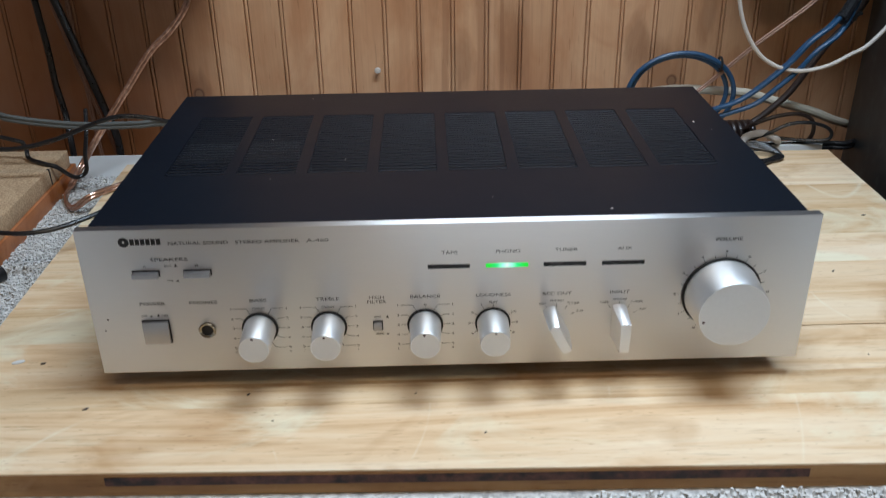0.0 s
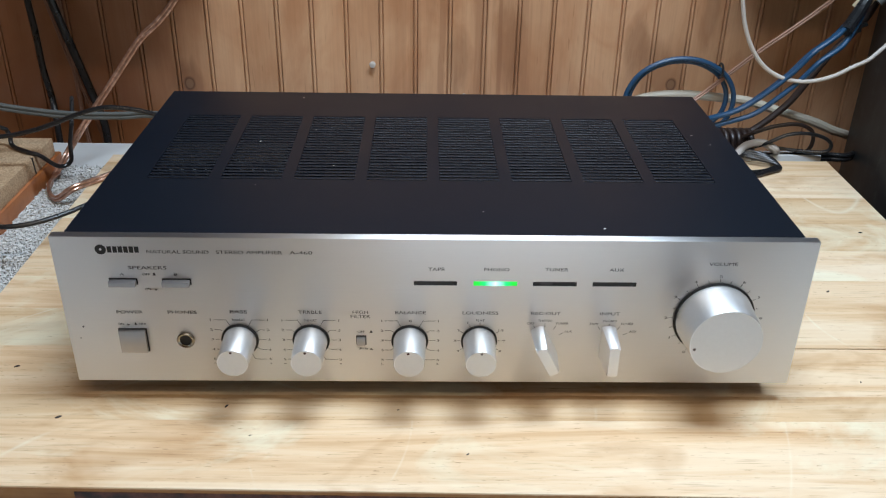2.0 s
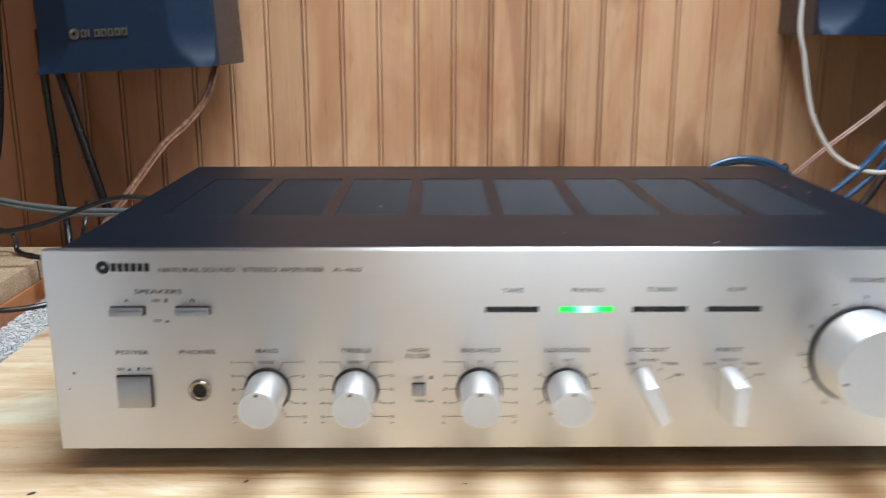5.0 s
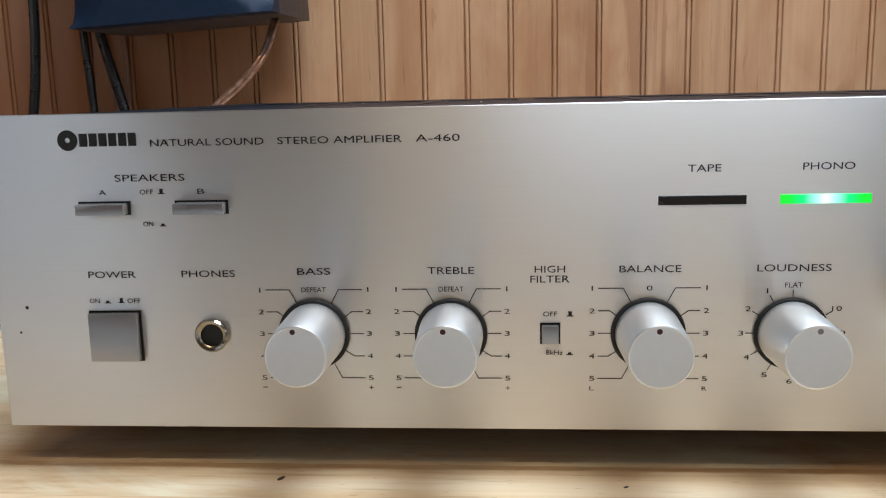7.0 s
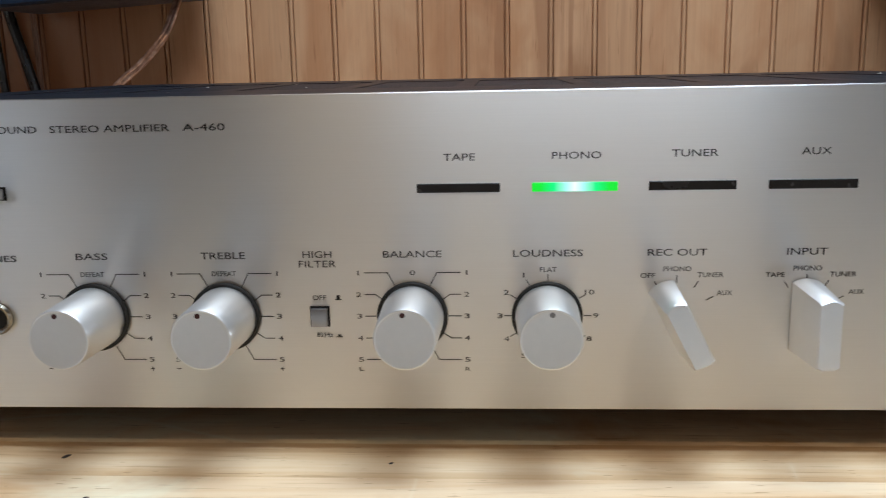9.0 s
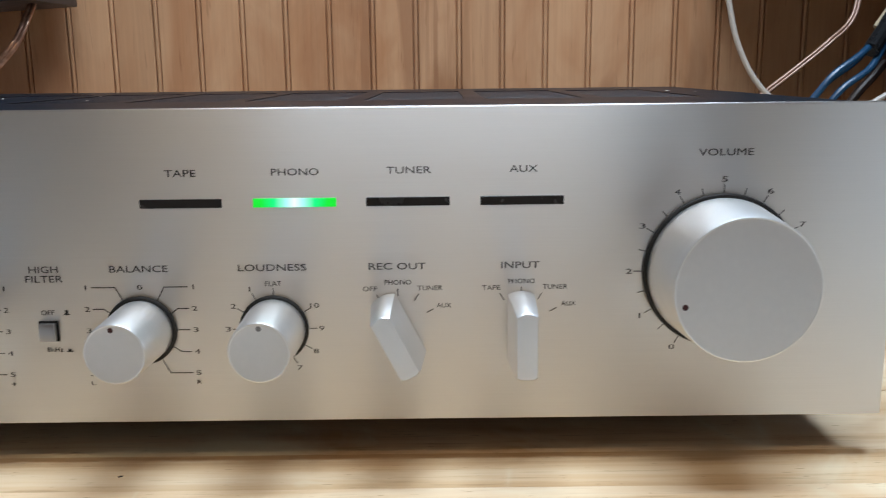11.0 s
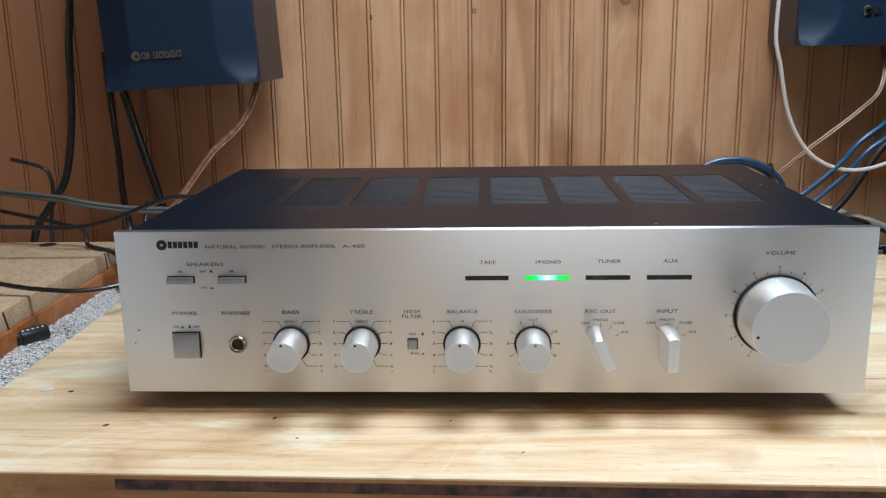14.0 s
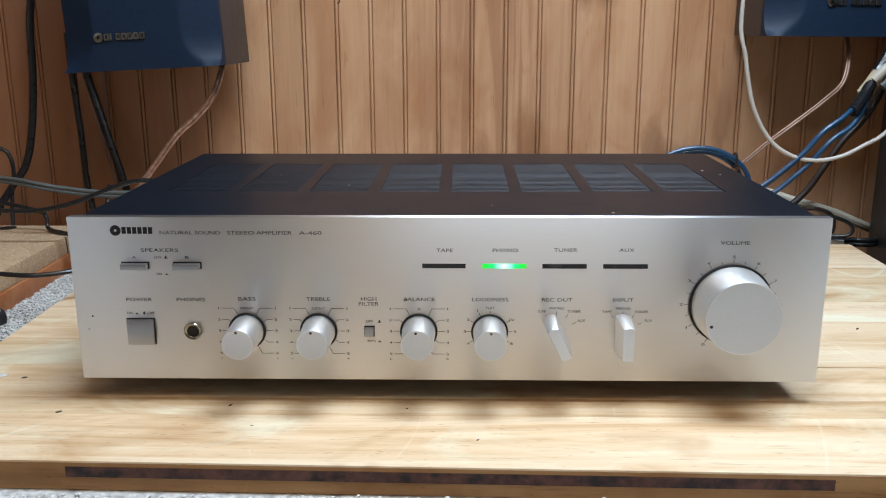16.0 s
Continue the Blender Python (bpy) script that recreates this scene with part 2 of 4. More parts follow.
WALL_WOOD = wall_wood()
TABLE_WOOD = table_wood("glued_pine", (0.56, 0.34, 0.175), (0.73, 0.54, 0.35), (0.81, 0.67, 0.50))
# Darker pine tones, for the board's front face only
EDGE_WOOD = table_wood("darker_pine_edge", (0.26, 0.13, 0.05), (0.40, 0.22, 0.09), (0.46, 0.27, 0.12), 0.5)
ORANGE_WOOD = table_wood("orange_stained_wood", (0.26, 0.075, 0.02), (0.36, 0.115, 0.03), (0.42, 0.15, 0.045), 0.45)
BURL = speckled("burl_veneer", [(0.02, 0.008, 0.006), (0.10, 0.035, 0.022), (0.17, 0.065, 0.04)], 95.0, 0.4, 0.05, 0.0004)
PARTICLE = speckled("particle_board", [(0.34, 0.21, 0.115), (0.50, 0.335, 0.195), (0.60, 0.43, 0.27)], 620.0, 0.8, 0.15, 0.0008)
CARPET = speckled("grey_carpet", [(0.34, 0.33, 0.32), (0.54, 0.53, 0.51), (0.70, 0.69, 0.66)], 170.0, 0.95, 0.6, 0.002)
PANEL = brushed("brushed_aluminium", (0.86, 0.855, 0.845), 0.40, 0.96)
KNOB = brushed("satin_aluminium", (0.88, 0.88, 0.875), 0.40, 0.0, (200, 200, 200), 0.04)
KNOB_FACE = brushed("matt_aluminium_face", (0.80, 0.785, 0.765), 0.42, 0.0, (420, 420, 420), 0.025)
BUTTON = plain("grey_metal_button", (0.42, 0.42, 0.43), 0.34, 0.9, 0.5, 0.06, 500.0, 0.04)
CHROME = plain("nickel", (0.36, 0.33, 0.27), 0.24, 1.0, 0.5, 0.06)
BLACK_STEEL = dusty_black()
VENT_STEEL = plain("blue_black_vent_steel", (0.005, 0.007, 0.012), 0.44, 0.0, 0.30, 0.06, 400.0)
BLACK_PLASTIC = plain("black_plastic", (0.014, 0.014, 0.015), 0.38)
# Black of the knob rings; also painted shade for holes and the chassis
RING_AND_SHADE_BLACK = plain("ring_and_shade_black", (0.006, 0.006, 0.006), 0.6)
BAR_DARK = plain("smoked_window", (0.022, 0.020, 0.020), 0.25)
INK = plain("black_print", (0.016, 0.016, 0.018), 0.5)
RED_INK = plain("dark_red_dot", (0.05, 0.008, 0.008), 0.5)
GREY_INK = plain("grey_dot", (0.22, 0.22, 0.22), 0.5)
GREEN = glow("green_lamp", (0.0, 0.9, 0.2), 1.3)
HEATSINK = plain("heat_sink_metal", (0.13, 0.14, 0.145), 0.45, 0.0)
CHASSIS_GREY = plain("dull_zinc", (0.10, 0.11, 0.12), 0.5, 0.5)
CIRCUIT = plain("circuit_board_brown", (0.07, 0.055, 0.03), 0.6)
GRILLE = speckled("navy_grille_cloth", [(0.004, 0.013, 0.032), (0.006, 0.019, 0.045), (0.009, 0.026, 0.057)], 1500.0, 0.55, 0.12, 0.0003, spec=0.3)
VINYL = plain("charcoal_vinyl", (0.058, 0.046, 0.045), 0.45)
SILVER = plain("silver_badge", (0.24, 0.23, 0.20), 0.3, 1.0)
SLATE = speckled("scuffed_black_vinyl", [(0.014, 0.016, 0.017), (0.022, 0.025, 0.026), (0.06, 0.065, 0.066)], 60.0, 0.5, 0.12, 0.0006, stops=(0.35, 0.55, 0.78))
WHITE_PAINT = plain("white_laminate", (0.68, 0.69, 0.68), 0.4)
PLASTER = plain("warm_white_plaster", (0.68, 0.63, 0.56), 0.85, 0.0, 0.3, 0.05, 30.0)
# Unseen room walls, coloured warm so that their bounce warms the fill
BOUNCE_WALL = plain("honey_pine_room_wall", (0.46, 0.29, 0.165), 0.6, 0.0, 0.3, 0.05, 30.0)
# Unseen upper wall, coloured dark blue to darken the cover's reflection
REFLECTED_DARK = plain("slate_blue_wall_paint", (0.075, 0.095, 0.15), 0.7, 0.0, 0.3, 0.05, 30.0)
FLOORING = table_wood("brown_floor_boards", (0.16, 0.09, 0.045), (0.24, 0.14, 0.07), (0.30, 0.19, 0.10))
BLACK_CABLE = plain("black_cable", (0.012, 0.012, 0.013), 0.30)
BROWN_CABLE = plain("dark_brown_cable", (0.030, 0.018, 0.015), 0.4)
GREY_CABLE = plain("grey_cable", (0.10, 0.108, 0.104), 0.45)
BLUE_CABLE = plain("blue_cable", (0.010, 0.055, 0.125), 0.34)
WHITE_CABLE = plain("white_cable", (0.56, 0.51, 0.46), 0.4)
BEIGE_CABLE = plain("beige_cable", (0.52, 0.47, 0.38), 0.45)
PINK_CABLE = plain("clear_pink_cable", (0.30, 0.165, 0.115), 0.35, 0.2)
TAPE = plain("masking_tape", (0.50, 0.40, 0.27), 0.7)
COPPER, _n, _l, _b = make("copper_in_clear_jacket", (0.62, 0.34, 0.23), 0.30, 0.75)
_f = noise_tex(_n, _l, coords(_n, _l, (1, 1, 1)), 150.0, 2.0)
_l.new(ramp(_n, _l, _f, [(0.3, (0.34, 0.18, 0.12)), (0.5, (0.47, 0.27, 0.19)), (0.7, (0.66, 0.44, 0.34))]), _b.inputs["Base Color"])
_b.inputs["Coat Weight"].default_value = 1.0
_b.inputs["Coat Roughness"].default_value = 0.12
bump(_n, _l, _b, _f, 0.3, 0.0006)
GLASS, _n, _l, _b = make("window_glass", (1, 1, 1), 0.0)
_b.inputs["Transmission Weight"].default_value = 1.0


# ---- mesh tools ----
def mesh_object(name, bm, material, smooth=True):
    me = bpy.data.meshes.new(name)
    bmesh.ops.recalc_face_normals(bm, faces=bm.faces)
    bm.to_mesh(me)
    bm.free()
    for m in material if isinstance(material, (list, tuple)) else (material,):
        me.materials.append(m)
    if smooth:
        me.shade_smooth()
        me.set_sharp_from_angle(angle=radians(32))
    return new(name, me)


def part(name, bm, material, parent, label="", at=None):
    ob = mesh_object(name, bm, material)
    ob.parent = parent
    if at is not None:
        ob.matrix_basis = at
    return tagged(ob, label)


def thing(name, at, label, category, group="", kind=""):
    ob = new(name)
    ob.empty_display_size = 0.02
    ob.matrix_basis = at
    return tagged(ob, label, category, group, kind)


def box(bm, x0, x1, y0, y1, z0, z1, bevel=0.0, segments=2):
    made = bmesh.ops.create_cube(bm, size=1.0, matrix=Matrix.LocRotScale(((x0 + x1) / 2, (y0 + y1) / 2, (z0 + z1) / 2), None, (x1 - x0, y1 - y0, z1 - z0)))["verts"]
    if bevel:
        edges = list({e for v in made for e in v.link_edges})
        bmesh.ops.bevel(bm, geom=edges, offset=bevel, segments=segments, profile=0.6, affect="EDGES", clamp_overlap=True)
    return bm


def box_bm(*a, **k):
    return box(bmesh.new(), *a, **k)


def turned(profile, sides=64):
    """A solid turned about the y axis; profile rows are (radius, y), from the back to the front."""
    bm = bmesh.new()
    rings = []
    for r, y in profile:
        if r < 1e-6:
            rings.append([bm.verts.new((0, y, 0))])
        else:
            rings.append([bm.verts.new((r * math.cos(2 * math.pi * i / sides), y, r * math.sin(2 * math.pi * i / sides))) for i in range(sides)])
    for a, b in zip(rings[:-1], rings[1:]):
        for i in range(sides):
            j = (i + 1) % sides
            if len(a) == 1 and len(b) == 1:
                continue
            if len(a) == 1:
                bm.faces.new((a[0], b[i], b[j]))
            elif len(b) == 1:
                bm.faces.new((a[i], b[0], a[j]))
            else:
                bm.faces.new((a[i], b[i], b[j], a[j]))
    return bm


def spline(pts, steps=10):
    """A smooth line through the points."""
    p = [Vector(q) for q in pts]
    p = [2 * p[0] - p[1], *p, 2 * p[-1] - p[-2]]
    out = []
    for a, b, c, d in zip(p, p[1:], p[2:], p[3:]):
        for i in range(steps):
            t = i / steps
            out.append(0.5 * (2 * b + (c - a) * t + (2 * a - 5 * b + 4 * c - d) * t * t + (3 * b - a - 3 * c + d) * t ** 3))
    out.append(p[-2])
    return out


def sweep(bm, line, rx, rz=None, sides=10, side=Vector((0, 1, 0)), offset=0.0):
    """A tube along the line; rx across, rz the other way, offset sideways for the strands of a flat cable."""
    rz = rz or rx
    rings = []
    for i, p in enumerate(line):
        d = (line[min(i + 1, len(line) - 1)] - line[max(i - 1, 0)]).normalized()
        u = d.cross(side)
        u = u.normalized() if u.length > 1e-4 else d.orthogonal().normalized()
        w = u.cross(d).normalized()
        c = p + u * offset
        rings.append([bm.verts.new(c + u * (rx * math.cos(2 * math.pi * k / sides)) + w * (rz * math.sin(2 * math.pi * k / sides))) for k in range(sides)])
    for a, b in zip(rings[:-1], rings[1:]):
        for k in range(sides):
            bm.faces.new((a[k], a[(k + 1) % sides], b[(k + 1) % sides], b[k]))
    bm.faces.new(rings[0])
    bm.faces.new(rings[-1][::-1])
    return bm


def cable(name, pts, radius, material, label, category="cable", group="cables", strands=1, flat=1.0):
    bm = bmesh.new()
    line = spline(pts)
    for s in range(strands):
        sweep(bm, line, radius * flat, radius, offset=(s - (strands - 1) / 2) * radius * 1.75)
    return tagged(mesh_object(name, bm, material), label, category, group)


def lettering(text, x, z, width, height, parent, y=-0.00016, name="lettering", material=INK):
    """Printed words, drawn to a given width and height, centred at x, z."""
    cu = bpy.data.curves.new("text", "FONT")
    cu.body, cu.resolution_u, cu.offset = text, 3, 0.0
    tmp = new("text", cu)
    bpy.context.view_layer.update()
    me = bpy.data.meshes.new_from_object(tmp.evaluated_get(bpy.context.evaluated_depsgraph_get()))
    bpy.data.objects.remove(tmp)
    bpy.data.curves.remove(cu)
    co = np.empty(len(me.vertices) * 3)
    me.vertices.foreach_get("co", co)
    co = co.reshape(-1, 3)
    lo, hi = co.min(0), co.max(0)
    span = np.maximum(hi - lo, 1e-6)
    out = np.zeros_like(co)
    out[:, 0] = x + ((co[:, 0] - lo[0]) / span[0] - 0.5) * width
    out[:, 1] = y
    out[:, 2] = z + ((co[:, 1] - lo[1]) / span[1] - 0.5) * height
    me.vertices.foreach_set("co", out.ravel())
    me.update()
    me.materials.clear()
    me.materials.append(material)
    ob = new(name, me)
    ob.parent = parent
    return ob


def strokes(lines, parent, name="scale_lines", width=0.00028, y=-0.00014, material=INK):
    """Thin printed lines on the panel."""
    bm = bmesh.new()
    for line in lines:
        for (x0, z0), (x1, z1) in zip(line[:-1], line[1:]):
            d = Vector((x1 - x0, 0, z1 - z0)).normalized() * width / 2
            s = Vector((-d.z, 0, d.x))
            a, b = Vector((x0, y, z0)) - d, Vector((x1, y, z1)) + d
            bm.faces.new([bm.verts.new(q) for q in (a + s, a - s, b - s, b + s)])
    return part(name, bm, material, parent)


# ---- room ----
WALL_Y, PITCH, FIRST = 0.536, 0.0380, -0.2090
ROOM = dict(x0=-1.7, x1=1.9, y0=-2.5, z0=-0.75, z1=1.55)


def structure(name, bm, material, label):
    return tagged(mesh_object(name, bm, material), label, name.split("_")[0], "", "structure")


structure("floor", box_bm(ROOM["x0"] - 0.1, ROOM["x1"] + 0.1, ROOM["y0"] - 0.1, WALL_Y + 0.12, ROOM["z0"] - 0.05, ROOM["z0"]), FLOORING, "brown wooden floor boards of the room")
structure("ceiling", box_bm(ROOM["x0"] - 0.1, ROOM["x1"] + 0.1, ROOM["y0"] - 0.1, WALL_Y + 0.12, ROOM["z1"], ROOM["z1"] + 0.05), PLASTER, "white plaster ceiling")
structure("wall_south", box_bm(ROOM["x0"] - 0.1, ROOM["x1"] + 0.1, ROOM["y0"] - 0.1, ROOM["y0"], ROOM["z0"], ROOM["z1"]), BOUNCE_WALL, "honey pine wall behind the camera")
WY0, WY1, WZ0, WZ1 = -2.2, -0.8, 0.2, 1.3
# Unseen side walls with windows, added to house the fill lights
for side, number, xa, xb in (("east", 1, ROOM["x1"], ROOM["x1"] + 0.1), ("west", 2, ROOM["x0"] - 0.1, ROOM["x0"])):
    xm = (xa + xb) / 2
    bm = bmesh.new()
    for a in ((ROOM["y0"], WY0, ROOM["z0"], ROOM["z1"]), (WY1, WALL_Y, ROOM["z0"], ROOM["z1"]), (WY0, WY1, ROOM["z0"], WZ0), (WY0, WY1, WZ1, ROOM["z1"])):
        box(bm, xa, xb, a[0], a[1], a[2], a[3])
    structure("wall_" + side, bm, BOUNCE_WALL, "honey pine wall with a window opening")
    win = tagged(thing("window_" + str(number), pose(0, 0, 0), "white framed window in the pine wall", "window"), kind="structure")
    bm = bmesh.new()
    for a in ((WY0, WY0 + 0.05, WZ0, WZ1), (WY1 - 0.05, WY1, WZ0, WZ1), (WY0 + 0.05, WY1 - 0.05, WZ0, WZ0 + 0.05), (WY0 + 0.05, WY1 - 0.05, WZ1 - 0.05, WZ1), (-1.52, -1.48, WZ0 + 0.05, WZ1 - 0.05)):
        box(bm, xm - 0.025, xm + 0.025, a[0], a[1], a[2], a[3])
    part("window_frame", bm, WHITE_PAINT, win)
    for a, b in ((WY0 + 0.05, -1.52), (-1.48, WY1 - 0.05)):
        part("pane", box_bm(xm - 0.003, xm + 0.003, a, b, WZ0 + 0.05, WZ1 - 0.05), GLASS, win).visible_shadow = False
# Housing and rod are added; the fixture stays out of view
lamp = thing("overhead_lamp", pose(LAMP_AT[0], LAMP_AT[1], 0), "unseen white lamp added above the desk for the overhead light", "lamp")
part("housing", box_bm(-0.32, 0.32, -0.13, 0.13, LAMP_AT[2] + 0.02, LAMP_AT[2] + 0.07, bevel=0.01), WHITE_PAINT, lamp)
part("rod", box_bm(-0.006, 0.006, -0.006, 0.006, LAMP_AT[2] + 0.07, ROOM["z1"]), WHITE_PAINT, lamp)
tube = thing("ceiling_lamp", pose(TUBE_AT[0], TUBE_AT[1], 0), "long white tube lamp under the plaster ceiling", "lamp")
part("housing", box_bm(-0.64, 0.64, -0.06, 0.06, TUBE_AT[2] + 0.02, ROOM["z1"], bevel=0.01), WHITE_PAINT, tube)

# the white desk, the carpet remnant on it
DESK_Z = -0.0205
desk = thing("desk", pose(0, 0, 0), "white laminate desk along the panelled wall", "desk")
bm = bmesh.new()
for xa, xb, yb in ((-1.2, 0.29, 0.474), (0.29, 0.404, 0.420), (0.404, 1.2, 0.15)):
    box(bm, xa, xb, -0.42, yb, DESK_Z - 0.03, DESK_Z)
part("desktop", bm, WHITE_PAINT, desk)
for x, y in ((-1.15, 0.44), (1.12, 0.14)):
    part("side_panel", box_bm(x, x + 0.03, -0.38, y, ROOM["z0"], DESK_Z - 0.03), WHITE_PAINT, desk)
CARPET_Z = -0.0165
carpet = thing("carpet_remnant", pose(0, 0, 0), "grey and white speckled carpet remnant under the board", "carpet")
part("backing", box_bm(-0.75, 0.40, -0.40, 0.394, DESK_Z, CARPET_Z - 0.0005), CARPET, carpet)


def tufts(x0, x1, y0, y1, count, seed):
    rnd = random.Random(seed)
    verts, faces = [], []
    for _ in range(count):
        x, y, r, a = rnd.uniform(x0, x1), rnd.uniform(y0, y1), rnd.uniform(0.0010, 0.0019), rnd.uniform(0, 6.28)
        h, lx, ly, k = rnd.uniform(0.0015, 0.0045), rnd.uniform(-0.0025, 0.0025), rnd.uniform(-0.0025, 0.0025), len(verts)
        for i in range(4):
            verts.append((x + r * math.cos(a + i * 1.571), y + r * math.sin(a + i * 1.571), CARPET_Z - 0.001))
        for i in range(4):
            verts.append((x + lx + 0.8 * r * math.cos(a + 0.5 + i * 1.571), y + ly + 0.8 * r * math.sin(a + 0.5 + i * 1.571), CARPET_Z + h))
        faces += [(k + i, k + (i + 1) % 4, k + 4 + (i + 1) % 4, k + 4 + i) for i in range(4)] + [(k + 4, k + 5, k + 6, k + 7)]
    return verts, faces


PILE, _n, _l, _b = make("carpet_pile", rough=0.95, spec=0.2)
_g = _n.new("ShaderNodeNewGeometry")
_l.new(ramp(_n, _l, _g.outputs["Random Per Island"], [(0.0, (0.42, 0.41, 0.39)), (0.12, (0.54, 0.53, 0.51)), (0.5, (0.63, 0.62, 0.60)), (1.0, (0.72, 0.71, 0.68))]), _b.inputs["Base Color"])
for seed, area in enumerate(((-0.42, -0.322, 0.02, 0.394, 14000), (-0.45, 0.45, -0.19, -0.090, 24000))):
    me = bpy.data.meshes.new("pile")
    tuft_verts, tuft_faces = tufts(*area, seed)
    me.from_pydata(tuft_verts, [], tuft_faces)
    me.materials.append(PILE)
    ob = new("pile", me)
    ob.parent = carpet
    tagged(ob, "tufted grey and white carpet pile", kind="stuff")

# ---- the pine board that the amplifier stands on ----
TX0, TX1, TY0, TY1, TT = -0.320, 0.402, -0.0805, 0.392, 0.0165


def front_y(x):
    return TY0 - 0.0195 * x


board = thing("pine_board", pose(0, 0, 0), "edge-glued pale pine board with a dark burl strip along its edge", "board")
rnd = random.Random(4)
edges = (None, -0.020, 0.0045, 0.0570, 0.104, 0.150, 0.199, 0.249, 0.303, 0.352, TY1)
for row, (ya, yb) in enumerate(zip(edges[:-1], edges[1:])):
    cuts = [TX0] + sorted(rnd.uniform(TX0 + 0.1, TX1 - 0.1) for _ in range(2 if row not in (0, 1, 2) else 0)) + [TX1]
    cuts = [c for i, c in enumerate(cuts) if i == 0 or c - cuts[i - 1] > 0.06 or c == TX1]
    for xa, xb in zip(cuts[:-1], cuts[1:]):
        gap = 0.0011 if row == 3 and xb > 0.3 else 0.0
        bm = bmesh.new()
        a0, a1 = (front_y(xa), front_y(xb)) if ya is None else (ya + gap, ya + gap)
        base = [(xa, a0), (xb, a1), (xb, yb), (xa, yb)]
        lower, upper = [bm.verts.new((*q, -TT)) for q in base], [bm.verts.new((*q, 0.0)) for q in base]
        bm.faces.new(lower[::-1]), bm.faces.new(upper)
        for i in range(4):
            f = bm.faces.new((lower[i], lower[(i + 1) % 4], upper[(i + 1) % 4], upper[i]))
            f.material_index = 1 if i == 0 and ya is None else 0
        tops = [e for e in bm.edges if all(v.co.z > -1e-6 for v in e.verts)]
        if ya is None:
            tops = [e for e in tops if all(v.co.y < -0.05 for v in e.verts)]
            bmesh.ops.bevel(bm, geom=tops, offset=0.0012, segments=2, profile=0.6, affect="EDGES")
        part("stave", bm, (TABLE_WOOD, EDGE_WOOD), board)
strip = part("burl_strip", box_bm(-0.197, 0.197, -0.0003, 0.0008, -0.0092, -0.0034), BURL, board, "dark burl veneer strip", Matrix.Translation((0, TY0 - 0.0001, 0)) @ Matrix.Rotation(math.atan(-0.0195), 4, "Z"))


def debris(name, x, y, length, angle, material, label, z=0.0):
    bm = bmesh.new()
    bmesh.ops.create_icosphere(bm, subdivisions=2, radius=1.0)
    for v in bm.verts:
        v.co = Vector((v.co.x * length / 2 * (1 + 0.3 * noise.noise(v.co * 2 + Vector((x, y, 0)) * 90)), v.co.y * length * 0.22, max(v.co.z, -0.4) * length * 0.14 + length * 0.05))
    ob = tagged(mesh_object(name, bm, material), label, "debris", "crumbs on the board")
    ob.matrix_basis = pose(x, y, z, 0, 0, angle)
    return ob


for x, y, s, a in ((0.368, 0.233, 0.0042, 10), (0.300, 0.134, 0.0035, 40), (-0.226, -0.018, 0.0042, 35), (-0.271, 0.033, 0.0038, 25), (-0.128, -0.007, 0.0032, 60), (-0.109, -0.034, 0.0018, 10), (-0.023, -0.010, 0.0018, 30), (0.018, -0.050, 0.0022, 40), (0.276, 0.020, 0.002, 80)):
    debris("wood_chip", x, y, s, a, BROWN_CABLE, "tiny dark brown wood chip on the pine board")
debris("paint_fleck", -0.288, 0.035, 0.0085, 20, WHITE_PAINT, "thin pale blue paint fleck on the pine board")


# ---- amplifier ----
amp = thing("amplifier", pose(0, 0, 0), "silver-fronted stereo amplifier with black vented steel cover on the pine board", "amplifier")
PW, PB, PT = 0.2175, 0.014, 0.1127
part("front_panel", box_bm(-PW, PW, 0.0, 0.0062, PB, PT, bevel=0.0004), PANEL, amp, "brushed aluminium front panel")

# vented cover
CX, CY0, CY1, CZ, CT = 0.2115, 0.0063, 0.257, 0.1120, 0.0012
GX, GW, GP, VY0, VY1, SLOTS = -0.186, 0.0390, 0.0469, 0.083, 0.201, 24
lefts = [GX + i * GP for i in range(8)]
step = (VY1 - VY0) / SLOTS
# one folded sheet: two sides and a top with eight openings
bm = bmesh.new()
xs = [-CX] + [v for x in lefts for v in (x, x + GW)] + [CX]
ys = [CY0, VY0, VY1, CY1]
sheet = [[bm.verts.new((x, y, CZ)) for x in xs] for y in ys]
for j in range(3):
    for i in range(len(xs) - 1):
        if j != 1 or i % 2 == 0:
            bm.faces.new((sheet[j][i], sheet[j][i + 1], sheet[j + 1][i + 1], sheet[j + 1][i]))
for i in (0, len(xs) - 1):
    hem = [bm.verts.new((xs[i], y, PB + 0.004)) for y in ys]
    for j in range(3):
        bm.faces.new((sheet[j][i], sheet[j + 1][i], hem[j + 1], hem[j]))
bmesh.ops.recalc_face_normals(bm, faces=bm.faces)
if sum(f.normal.z for f in bm.faces) < 0:
    bmesh.ops.reverse_faces(bm, faces=bm.faces)
bmesh.ops.solidify(bm, geom=bm.faces[:], thickness=CT)
cover = part("cover", bm, BLACK_STEEL, amp, "satin black steel cover with slotted vents")


def louvre():
    """A bar of the vent, leaning a little towards the front."""
    bm = box_bm(0, GW, 0.50 * step, step, CZ - 0.0008, CZ, bevel=0.0002, segments=1)
    for v in bm.verts:
        v.co.z -= 0.03 * (step - v.co.y)
    return bm


